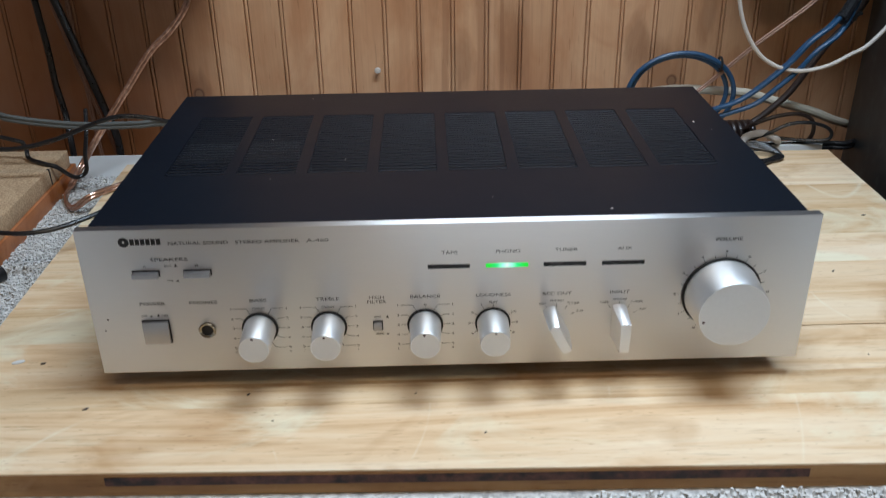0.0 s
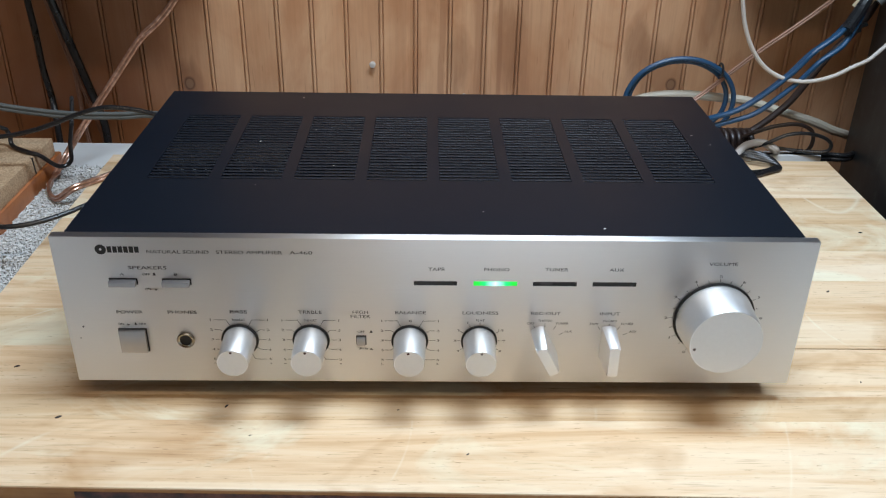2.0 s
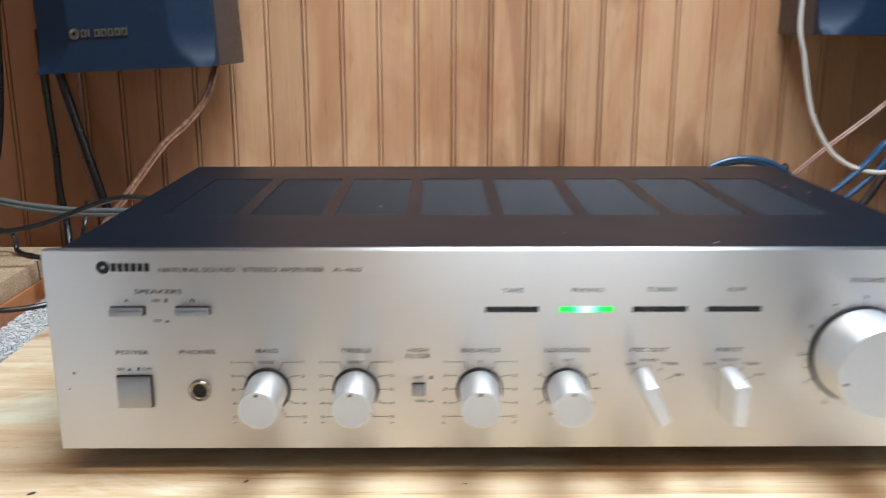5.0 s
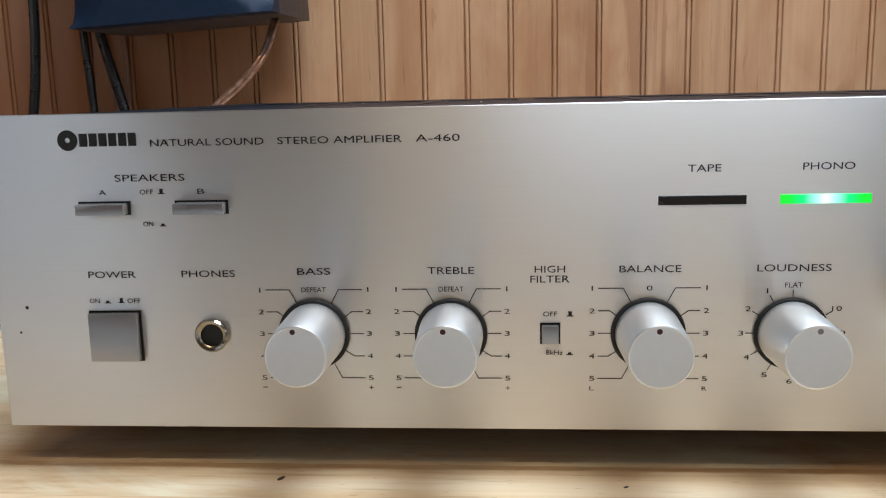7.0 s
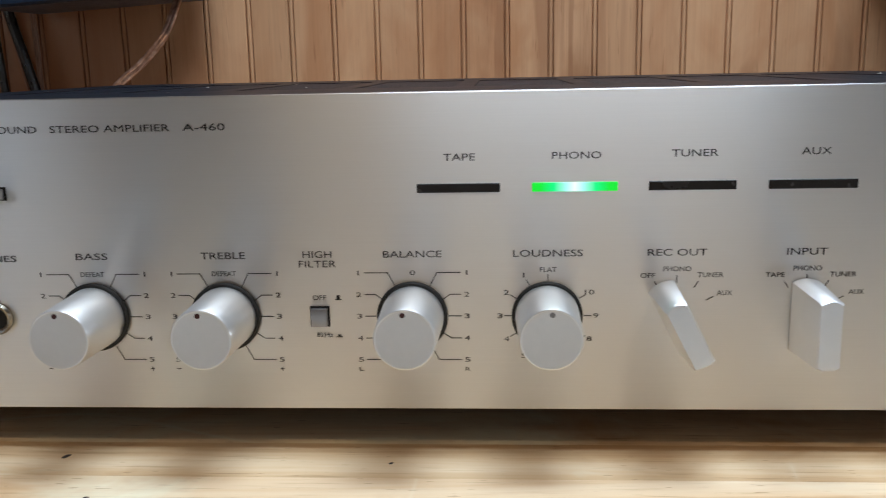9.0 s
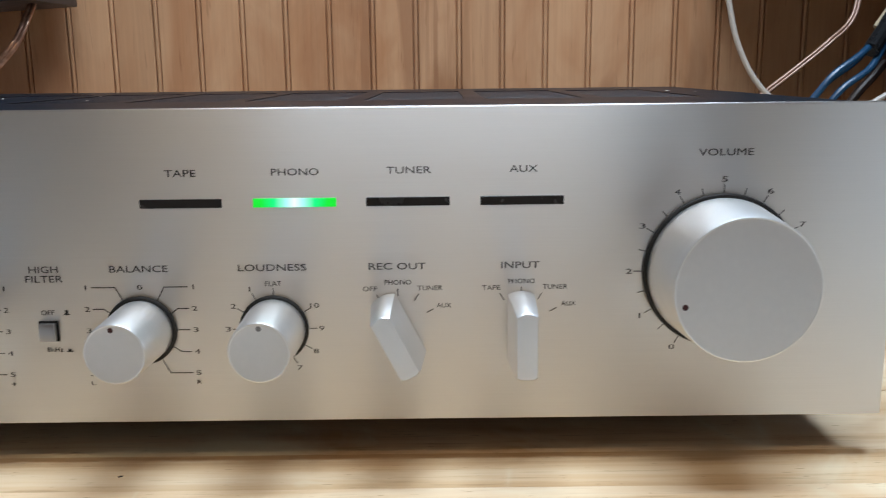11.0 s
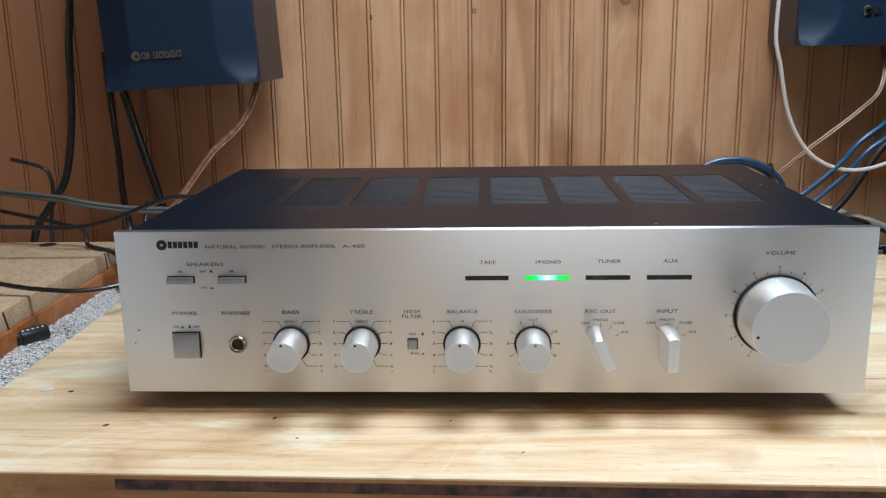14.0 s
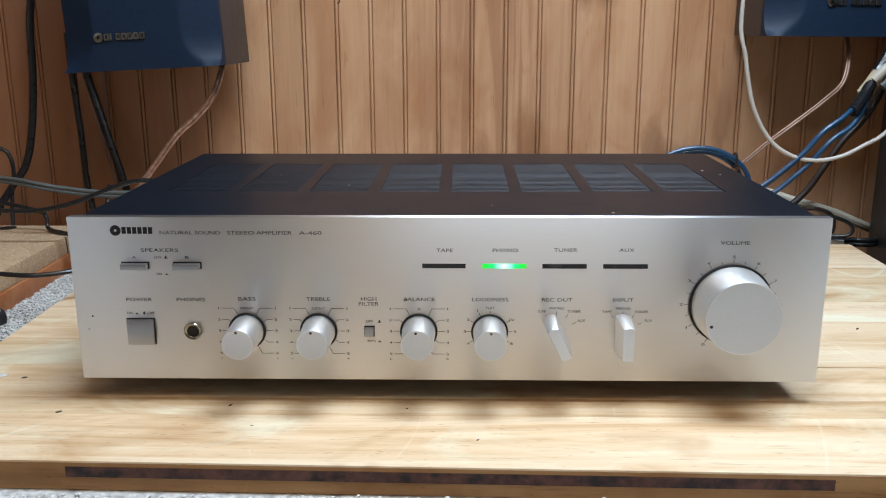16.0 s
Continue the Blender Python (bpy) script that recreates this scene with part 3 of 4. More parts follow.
slat = None
for x in lefts:
    for i in range(SLOTS):
        if slat is None:
            slat = part("vent_bar", louvre(), VENT_STEEL, cover)
        else:
            slat = new("vent_bar", slat.data)
            slat.parent = cover
        slat.location = (x, VY0 + i * step, -0.0003)
# Chassis is coloured black to stand in for the shade below the vents
part("chassis", box_bm(-CX + CT, CX - CT, CY0, CY1 - 0.002, PB + 0.002, PB + 0.006), RING_AND_SHADE_BLACK, amp)
part("back_plate", box_bm(-CX + CT, CX - CT, CY1 - 0.002, CY1, PB + 0.006, CZ - CT), BLACK_STEEL, amp)
part("circuit_board", box_bm(-0.09, 0.20, 0.03, 0.24, 0.05, 0.052), CIRCUIT, amp)
bm = bmesh.new()
for i in range(12):
    box(bm, -0.19 + i * 0.008, -0.1885 + i * 0.008, 0.118, 0.168, 0.03, 0.102)
box(bm, -0.192, -0.106, 0.124, 0.158, 0.1045, 0.1060)
part("heat_sink", bm, HEATSINK, amp, "finned aluminium heat sink inside")
part("shield_plate", box_bm(-0.03, 0.185, 0.098, 0.128, 0.070, 0.0715), CHASSIS_GREY, amp)
for x in (-0.17, 0.17):
    for y in (0.068, 0.215):
        foot = turned([(0, 0.0), (0.013, 0.0), (0.0145, 0.002), (0.0155, PB + 0.0015), (0, PB + 0.0015)], 32)
        part("foot", foot, BLACK_PLASTIC, amp, at=Matrix.Translation((x, y, 0)) @ Matrix.Rotation(radians(90), 4, "X"))


def knob(x, z, radius, depth, ring, dot, dot_mat, label):
    r1 = radius * 0.925
    k = part("knob", turned([(0, -0.0001), (radius, -0.0001), (r1, -depth + 0.0005), (r1 - 0.0002, -depth + 0.0001), (r1 - 0.0005, -depth), (r1 - 0.0007, -depth + 0.0001)], 96), KNOB, amp, label, Matrix.Translation((x, -0.0002, z)))
    part("knob_face", turned([(r1 - 0.0007, -depth + 0.0001), (r1 * 0.5, -depth + 0.0003), (0, -depth + 0.0003)], 96), KNOB_FACE, k)
    part("ring", turned([(0, 0.0), (ring, 0.0), (ring, -0.0008), (ring - 0.0004, -0.0011), (0, -0.0011)], 96), RING_AND_SHADE_BLACK, k, "black ring behind the knob")
    dm = turned([(0, 0.0), (0.0008 if radius < 0.015 else 0.0009, 0.0), (0, -0.00012)], 16)
    part("pointer_dot", dm, dot_mat, k, at=Matrix.Translation((dot[0], -depth + 0.00012, dot[1])))
    return k


KZ = 0.0445
for name, x in (("BASS", -0.1169), ("TREBLE", -0.0748), ("BALANCE", -0.0160)):
    knob(x, KZ, 0.0098, 0.0245, 0.0110, (-0.0005, 0.0072), RED_INK, "round satin aluminium control knob")
knob(0.0254, KZ, 0.0098, 0.0245, 0.0108, (0.0002, 0.0072), GREY_INK, "round satin aluminium control knob")
VX, VZ = 0.1640, 0.0617
knob(VX, VZ, 0.0228, 0.0262, 0.0240, (-0.0176, -0.0047), RED_INK, "large round satin aluminium volume knob")


def lever(x, z, angle, label):
    """A wedge-shaped pointer, narrower at its front, with a rounded top."""
    bm = bmesh.new()
    rows = []
    for y, hw, hz in ((0.0, 0.0042, 0.0114), (-0.0208, 0.0032, 0.0104), (-0.0216, 0.0029, 0.0099)):
        ring = []
        for i in range(7):
            u = -1 + 2 * i / 6
            ring.append((u * hw, y, hz - 0.0012 * u * u))
        ring += [(hw, y, -hz + 0.0006), (hw * 0.6, y, -hz), (-hw * 0.6, y, -hz), (-hw, y, -hz + 0.0006)]
        rows.append([bm.verts.new(q) for q in ring])
    for a, b in zip(rows[:-1], rows[1:]):
        for i in range(len(a)):
            bm.faces.new((a[i], a[(i + 1) % len(a)], b[(i + 1) % len(b)], b[i]))
    bm.faces.new(rows[0]), bm.faces.new(rows[-1][::-1])
    return part("selector_lever", bm, KNOB, amp, label, Matrix.Translation((x, -0.0003, z)) @ Matrix.Rotation(radians(angle), 4, "Y"))


lever(0.0642, KZ, -27, "tilted wedge-shaped aluminium selector lever")
lever(0.1025, KZ, 0, "upright wedge-shaped aluminium selector lever")

for i, (a, b) in enumerate(((-0.0137, 0.0113), (0.0208, 0.0461), (0.0552, 0.0806), (0.0899, 0.1153))):
    w = part("indicator_window", box_bm(a, b, -0.00035, 0.0004, 0.0829, 0.0856, bevel=0.0001, segments=1), GREEN if i == 1 else BAR_DARK, amp, "green lit indicator bar" if i == 1 else "dark unlit indicator bar")


def push_button(name, x0, x1, z0, z1, depth, label):
    # Flat black plate; the dark of the button's recess is painted, not sunk
    r = part("button_recess", box_bm(x0, x1, -0.00025, 0.0004, z0, z1), RING_AND_SHADE_BLACK, amp)
    e = 0.00055
    part(name, box_bm(x0 + e, x1 - e, -depth, -0.0003, z0 + e * 0.6, z1 - e, bevel=0.0004), BUTTON, r, label)


push_button("push_button", -0.1880, -0.1718, 0.0820, 0.0862, 0.0042, "small grey metal push button")
push_button("push_button", -0.1578, -0.1413, 0.0820, 0.0862, 0.0042, "small grey metal push button")
push_button("power_button", -0.1880, -0.1713, 0.0358, 0.0520, 0.0026, "square grey metal power button")
push_button("push_button", -0.0480, -0.0419, 0.0412, 0.0478, 0.0022, "tiny square grey push button")
jack = part("headphone_jack", turned([(0.0034, 0.0), (0.0052, 0.0), (0.0053, -0.0010), (0.0047, -0.0018), (0.0040, -0.0016), (0.0034, -0.0010), (0.0034, -0.0002)], 48), CHROME, amp, "nickel headphone socket", Matrix.Translation((-0.149, -0.0001, 0.0442)))
# Black disc in place of the dark inside the socket
part("socket_hole", turned([(0, -0.0003), (0.0036, -0.0003), (0.0036, 0.0), (0, 0.0)], 32), RING_AND_SHADE_BLACK, jack)

H1, H2 = 0.0021, 0.0015
for text, x, z, w, h in (
        ("NATURAL SOUND", -0.1467, 0.1036, 0.0348, H1), ("STEREO AMPLIFIER", -0.1066, 0.1036, 0.0372, H1), ("A-460", -0.0775, 0.1036, 0.0130, H1),
        ("SPEAKERS", -0.1651, 0.0932, 0.0218, H1), ("A", -0.1802, 0.0889, 0.0022, H2), ("B", -0.1495, 0.0889, 0.0022, H2), ("OFF", -0.1664, 0.0889, 0.0042, H2), ("ON", -0.1666, 0.0791, 0.0032, H2),
        ("POWER", -0.1795, 0.0634, 0.0152, H1), ("PHONES", -0.1490, 0.0635, 0.0168, H1), ("ON", -0.1858, 0.0551, 0.0032, H2), ("OFF", -0.1732, 0.0551, 0.0042, H2),
        ("BASS", -0.1162, 0.0640, 0.0102, H1), ("TREBLE", -0.0745, 0.0640, 0.0140, H1), ("HIGH", -0.0450, 0.0642, 0.0090, H1), ("FILTER", -0.0450, 0.0612, 0.0116, H1),
        ("OFF", -0.0449, 0.0505, 0.0042, H2), ("8kHz", -0.0437, 0.0385, 0.0050, H2), ("BALANCE", -0.0156, 0.0641, 0.0180, H1), ("LOUDNESS", 0.0256, 0.0641, 0.0210, H1),
        ("REC OUT", 0.0642, 0.0641, 0.0176, H1), ("INPUT", 0.1022, 0.0641, 0.0118, H1), ("TAPE", -0.0008, 0.0935, 0.0095, H1), ("PHONO", 0.0339, 0.0936, 0.0144, H1),
        ("TUNER", 0.0683, 0.0938, 0.0135, H1), ("AUX", 0.1030, 0.0939, 0.0085, H1), ("VOLUME", 0.1640, 0.0982, 0.0166, H1),
        ("DEFEAT", -0.1165, 0.0583, 0.0076, H2), ("DEFEAT", -0.0745, 0.0583, 0.0076, H2), ("0", -0.0157, 0.0583, 0.0017, H2), ("FLAT", 0.0257, 0.0590, 0.0050, H2),
        ("OFF", 0.0556, 0.0570, 0.0044, H2), ("PHONO", 0.0643, 0.0590, 0.0082, H2), ("TUNER", 0.0742, 0.0571, 0.0077, H2), ("AUX", 0.0785, 0.0515, 0.0045, H2),
        ("TAPE", 0.0932, 0.0570, 0.0056, H2), ("PHONO", 0.1026, 0.0590, 0.0082, H2), ("TUNER", 0.1130, 0.0571, 0.0077, H2), ("AUX", 0.1172, 0.0517, 0.0045, H2)):
    lettering(text, x, z, w, h, amp)
for cx, ends in ((-0.1165, ("-", "+")), (-0.0745, ("-", "+")), (-0.0158, ("L", "R"))):
    lines = []
    for s in (-1, 1):
        for n_, dz in enumerate((0.0138, 0.0069, 0.0, -0.0071, -0.0141)):
            lettering(str(n_ + 1), cx + s * 0.0167, KZ + dz, 0.0016 if n_ else 0.0004, H2, amp)
        f = lambda *q: [(cx + s * a, KZ + b) for a, b in q]
        lines += [f((0.0148, 0.0138), (0.0076, 0.0138), (0.0053, 0.0095)), f((0.0148, 0.0069), (0.0115, 0.0069), (0.0092, 0.0052)), f((0.0148, 0), (0.0111, 0)),
                  f((0.0148, -0.0071), (0.0118, -0.0071), (0.0092, -0.0054)), f((0.0148, -0.0141), (0.0078, -0.0141), (0.0056, -0.0098))]
        e = ends[(s + 1) // 2]
        lettering(e, cx + s * 0.0167, KZ - 0.0172, 0.0014, 0.0003 if e == "-" else 0.0013, amp)
    strokes(lines, amp)
lines = []
for text, ang in (("1", 120), ("2", 150), ("3", 180), ("4", 210), ("5", 240), ("6", 270), ("7", 300), ("8", 330), ("9", 0), ("10", 30)):
    c, s = math.cos(radians(ang)), math.sin(radians(ang))
    lettering(text, 0.0256 + 0.0146 * c, KZ + 0.0148 * s, {"1": 0.0004, "10": 0.0028}.get(text, 0.0016), H2, amp)
    lines.append([(0.0256 + 0.0111 * c, KZ + 0.0111 * s), (0.0256 + 0.0131 * c, KZ + 0.0131 * s)])
lines.append([(0.0256, KZ + 0.0111), (0.0256, KZ + 0.0129)])
for cx, angs in ((0.0642, (122, 90, 59, 28)), (0.1025, (122, 90, 59, 28))):
    for ang in angs:
        c, s = math.cos(radians(ang)), math.sin(radians(ang))
        lines.append([(cx + 0.0102 * c, KZ + 0.0102 * s), (cx + 0.0124 * c, KZ + 0.0124 * s)])
for i in range(17):
    ang = 240 - 15 * i
    c, s = math.cos(radians(ang)), math.sin(radians(ang))
    lines.append([(VX + 0.0243 * c, VZ + 0.0243 * s), (VX + (0.0262 if i % 2 else 0.0266) * c, VZ + (0.0262 if i % 2 else 0.0266) * s)])
    if i % 2 == 0:
        lettering(str(i // 2), VX + 0.0283 * c, VZ + 0.0283 * s, 0.0005 if i == 2 else 0.0018, 0.0016, amp)
strokes(lines, amp)
# push-button symbols
for x, z, tall in ((-0.1618, 0.0889, 1), (-0.1620, 0.0790, 0), (-0.1816, 0.0550, 0), (-0.1772, 0.0551, 1), (-0.0390, 0.0504, 1), (-0.0391, 0.0384, 0)):
    bm = bmesh.new()
    for a in ((-0.0010, 0.0010, -0.0007, -0.0004), (-0.0005, 0.0005, -0.0004, 0.0009 if tall else 0.0002)):
        bm.faces.new([bm.verts.new((x + u, -0.00015, z + v)) for u, v in ((a[0], a[2]), (a[1], a[2]), (a[1], a[3]), (a[0], a[3]))])
    part("button_symbol", bm, INK, amp)
# maker's mark as plain shapes: a disc and six upright bars
mark = part("badge_disc", turned([(0.0008, -0.0001), (0.0031, -0.0001), (0.0031, -0.0002), (0.0008, -0.0002)], 40), INK, amp, at=Matrix.Translation((-0.1897, 0, 0.1048)))
for i in range(6):
    part("badge_bar", box_bm(-0.1860 + i * 0.00305, -0.1860 + i * 0.00305 + 0.0024, -0.0002, -0.00008, 0.1029, 0.1068), INK, amp)
for x, z, r in ((-0.2080, 0.0530, 0.0006), (-0.2108, 0.0450, 0.0004)):
    part("paint_chip", turned([(0, -0.0002), (r, -0.0001), (0, -0.00005)], 10), INK, amp, at=Matrix.Translation((x, 0, z)))


# pale dust flecks lying on the cover
for i, (x, y) in enumerate(((-0.0875, 0.1719), (-0.1239, 0.1485), (-0.0684, 0.106), (-0.115, 0.0739), (-0.1049, 0.2436), (0.097, 0.0163), (0.0274, 0.0373), (0.1962, 0.1502), (0.1876, 0.1683))):
    fleck = debris("dust_fleck", x, y, 0.0012 + 0.0004 * (i % 3), 40 * i, WHITE_CABLE, "tiny pale dust fleck on the black cover", CZ)
    tagged(fleck, group="dust on the cover")

# ---- loudspeakers on the wall ----
def grille_mesh(w, z0, z1, depth):
    """A cloth front with bevelled sides that run out into the lower corners."""
    bm = bmesh.new()
    nx, nz = 72, 60
    grid = []
    for j in range(nz + 1):
        v = j / nz
        z = z0 + (z1 - z0) * v
        row = []
        low = min(1.0, max(0.0, (z - z0) / 0.034))
        bev = 0.036 * math.sqrt(max(0.0, 1 - (1 - low) ** 2))
        for i in range(nx + 1):
            u = -1 + 2 * i / nx
            u = math.copysign(abs(u) ** 0.7, u)
            x = u * w / 2
            d = w / 2 - abs(x)
            y = 0.0 if d >= bev or bev < 1e-5 else (1 - d / bev) * 0.0150 * bev / 0.036
            row.append(bm.verts.new((x, y, z)))
        grid.append(row)
    for j in range(nz):
        for i in range(nx):
            bm.faces.new((grid[j][i], grid[j][i + 1], grid[j + 1][i + 1], grid[j + 1][i]))
    rim = [grid[0][i] for i in range(nx + 1)] + [grid[j][nx] for j in range(1, nz + 1)] + [grid[nz][i] for i in range(nx - 1, -1, -1)] + [grid[j][0] for j in range(nz - 1, 0, -1)]
    back = [bm.verts.new((v.co.x, depth, v.co.z)) for v in rim]
    for i in range(len(rim)):
        k = (i + 1) % len(rim)
        bm.faces.new((rim[i], rim[k], back[k], back[i]))
    return bm


def loudspeaker(at, label, badge_x):
    s = thing("loudspeaker", at, label, "speaker", "pair of wall speakers")
    w, h, d = 0.164, 0.27, 0.100
    part("cabinet", box_bm(-w / 2, w / 2, 0.0205, d, 0.0, h, bevel=0.0012), VINYL, s, "charcoal vinyl cabinet")
    part("grille", grille_mesh(w - 0.001, 0.0005, h - 0.001, 0.0203), GRILLE, s, "navy black cloth grille with bevelled sides")
    b = part("badge", turned([(0.0016, 0.0), (0.0048, 0.0), (0.0048, -0.0014), (0.0040, -0.0018), (0.0016, -0.0018)], 32), SILVER, s, "silver badge of the maker", Matrix.Translation((badge_x, -0.0001, 0.034)))
    for i in range(7):
        bm = box_bm(0.0062 + i * 0.0062, 0.0062 + i * 0.0062 + (0.0018 if i == 1 else 0.0052), -0.0016, 0.0, -0.0034, 0.0034, bevel=0.0003, segments=1)
        part("badge_bar", bm, SILVER, b)
        if i != 1:
            part("badge_inset", box_bm(0.0076 + i * 0.0062, 0.0076 + i * 0.0062 + 0.0024, -0.0018, -0.0015, -0.0018, 0.0018), INK, b)
    part("wall_bracket", box_bm(-0.03, 0.03, d, 0.150, 0.12, 0.18), BLACK_PLASTIC, s)
    return s


SPK_L = loudspeaker(pose(-0.3160, 0.4155, 0.1740, 0, -2.8, -3.9), "navy black bookshelf speaker hung on the panelled wall, slightly crooked", -0.040)
SPK_R = loudspeaker(pose(0.3950, 0.4330, 0.2040, 0, 0.6, 2.0), "navy black bookshelf speaker on the panelled wall behind a white cable", -0.020)

# ---- big black cabinet standing beside the board ----
cab = thing("floor_speaker_cabinet", pose(0.447, 0.452, ROOM["z0"], 0, 0, -9.0), "tall scuffed black vinyl cabinet standing beside the desk", "cabinet")
part("body", box_bm(0.0, 0.26, -0.252, 0.0, 0.0, 1.35, bevel=0.003), SLATE, cab, "scuffed black vinyl body")
part("front_baffle", box_bm(0.006, 0.254, -0.262, -0.2522, 0.006, 1.344, bevel=0.002), GRILLE, cab, "black cloth front")

# ---- particle board on an orange plank ----
part("slab", box_bm(-0.75, -0.374, 0.055, 0.384, 0.0032, 0.0200, bevel=0.0006), PARTICLE, tagged(thing("particle_board_offcut", pose(0, 0, 0), "raw particle board offcut with a drilled hole on an orange plank", "board")))
offcut = bpy.data.objects["particle_board_offcut"]
# Hole and slots are black pieces on the slab, their shade put into colour
part("drilled_hole", turned([(0, 0.0), (0.0085, 0.0), (0.0085, -0.0003), (0, -0.0003)], 32), RING_AND_SHADE_BLACK, offcut, at=Matrix.Translation((-0.450, 0.372, 0.0200)) @ Matrix.Rotation(radians(-90), 4, "X"))
for y, a in ((0.150, 18), (0.335, 6)):
    part("sawn_slot", box_bm(-0.0020, 0.0004, -0.0009, 0.0009, 0.0034, 0.0202), RING_AND_SHADE_BLACK, offcut, at=Matrix.Translation((-0.374, y, 0)) @ Matrix.Rotation(radians(a), 4, "X"))
plank = tagged(mesh_object("orange_plank", box_bm(-0.76, -0.3715, 0.045, 0.392, CARPET_Z, 0.0030, bevel=0.001), ORANGE_WOOD), "orange stained wooden plank lying on the carpet", "plank")
capr = thing("capacitor", pose(-0.3675, 0.1680, CARPET_Z + 0.0085, 0, 0, -38), "small black capacitor with white stripe lying on the carpet", "capacitor")
part("can", turned([(0, 0.013), (0.0062, 0.013), (0.0068, 0.012), (0.0068, -0.009), (0.0062, -0.0095), (0.0068, -0.0105), (0.0068, -0.0125), (0.0060, -0.013), (0, -0.013)], 40), BLACK_PLASTIC, capr)
part("end_cap", turned([(0, -0.0131), (0.0058, -0.0131), (0, -0.0133)], 32), BEIGE_CABLE, capr)
bm = bmesh.new()
for i in range(5):
    box(bm, -0.0006, 0.0006, -0.008 + i * 0.004, -0.006 + i * 0.004, 0.00675, 0.0070)
part("stripe", bm, WHITE_PAINT, capr, at=Matrix.Rotation(radians(25), 4, "Y"))

# ---- cables on the dark side ----
cable("speaker_wire", [(-0.244, 0.470, 0.188), (-0.246, 0.455, 0.168), (-0.2517, 0.441, 0.1461), (-0.268, 0.433, 0.1255), (-0.2886, 0.427, 0.1067), (-0.317, 0.418, 0.069), (-0.338, 0.409, 0.041), (-0.351, 0.396, 0.022), (-0.364, 0.387, 0.002), (-0.367, 0.36, -0.008), (-0.362, 0.328, -0.009), (-0.346, 0.304, -0.008), (-0.328, 0.302, 0.0035), (-0.310, 0.325, 0.004), (-0.28, 0.345, 0.006), (-0.20, 0.345, 0.012)],
      0.0018, COPPER, "clear twin speaker wire with copper strands, hanging from a speaker", strands=2)
cable("ribbon_cable", [(-0.60, 0.40, 0.080), (-0.43, 0.345, 0.0735), (-0.401, 0.335, 0.071), (-0.372, 0.335, 0.066), (-0.331, 0.335, 0.062), (-0.284, 0.335, 0.062), (-0.254, 0.335, 0.063), (-0.18, 0.31, 0.060)], 0.0020, GREY_CABLE, "flat grey cable running behind the amplifier", strands=2)
cable("black_cable", [(-0.55, 0.30, 0.056), (-0.418, 0.305, 0.052), (-0.385, 0.305, 0.052), (-0.350, 0.305, 0.0595), (-0.313, 0.305, 0.0735), (-0.289, 0.305, 0.080), (-0.266, 0.305, 0.079), (-0.245, 0.303, 0.075), (-0.19, 0.29, 0.062)], 0.0022, BLACK_CABLE, "thin glossy black cable over a grey cable")
cable("black_cable", [(-0.52, 0.375, 0.060), (-0.418, 0.36, 0.042), (-0.404, 0.36, 0.035), (-0.400, 0.355, 0.0235), (-0.381, 0.342, 0.0225), (-0.369, 0.340, 0.0195), (-0.359, 0.352, 0.004), (-0.350, 0.36, 0.006), (-0.348, 0.362, 0.024), (-0.3455, 0.37, 0.045), (-0.350, 0.39, 0.060)], 0.0021, BLACK_CABLE, "thin black cable looped over the particle board edge")
cable("black_cable", [(-0.50, 0.215, 0.045), (-0.40, 0.188, 0.030), (-0.347, 0.182, 0.0255), (-0.322, 0.186, 0.025), (-0.303, 0.199, 0.0255), (-0.282, 0.223, 0.027), (-0.25, 0.27, 0.030), (-0.20, 0.28, 0.030)], 0.0020, BLACK_CABLE, "thin black cable crossing the carpet gap to the amplifier")
cable("power_cord", [(-0.455, 0.50, 0.30), (-0.460, 0.50, 0.25), (-0.465, 0.50, 0.216), (-0.468, 0.50, 0.164), (-0.475, 0.50, 0.110), (-0.487, 0.50, 0.066), (-0.502, 0.49, 0.040), (-0.520, 0.48, 0.005), (-0.53, 0.48, -0.06)], 0.0042, BLACK_CABLE, "thick black power cord hanging down the panelled wall")
cable("black_cable", [(-0.52, 0.45, 0.098), (-0.487, 0.45, 0.089), (-0.479, 0.45, 0.080), (-0.477, 0.45, 0.063), (-0.481, 0.45, 0.045), (-0.49, 0.46, 0.0), (-0.49, 0.47, -0.06)], 0.0022, BLACK_CABLE, "thin black cable arching down by the wall")
cable("power_cord", [(-0.4315, 0.515, 0.21), (-0.431, 0.515, 0.169), (-0.429, 0.515, 0.130), (-0.427, 0.515, 0.090), (-0.4265, 0.515, 0.050), (-0.423, 0.515, 0.015), (-0.417, 0.50, -0.02), (-0.415, 0.49, -0.10)], 0.0036, BLACK_CABLE, "black power cord below a wall speaker")
cable("power_cord", [(-0.420, 0.512, 0.21), (-0.414, 0.512, 0.170), (-0.404, 0.512, 0.130), (-0.394, 0.512, 0.090), (-0.386, 0.512, 0.060), (-0.377, 0.512, 0.024), (-0.369, 0.512, -0.010), (-0.366, 0.505, -0.045), (-0.366, 0.50, -0.12)], 0.0044, BLACK_CABLE, "thick black power cord slanting down the panelled wall")
cable("speaker_wire", [(-0.402, 0.526, 0.20), (-0.400, 0.526, 0.150), (-0.400, 0.526, 0.110), (-0.400, 0.526, 0.070), (-0.397, 0.526, 0.035), (-0.395, 0.522, -0.01), (-0.388, 0.515, -0.08)], 0.0013, PINK_CABLE, "thin clear pinkish wire hanging on the panelled wall", strands=2)
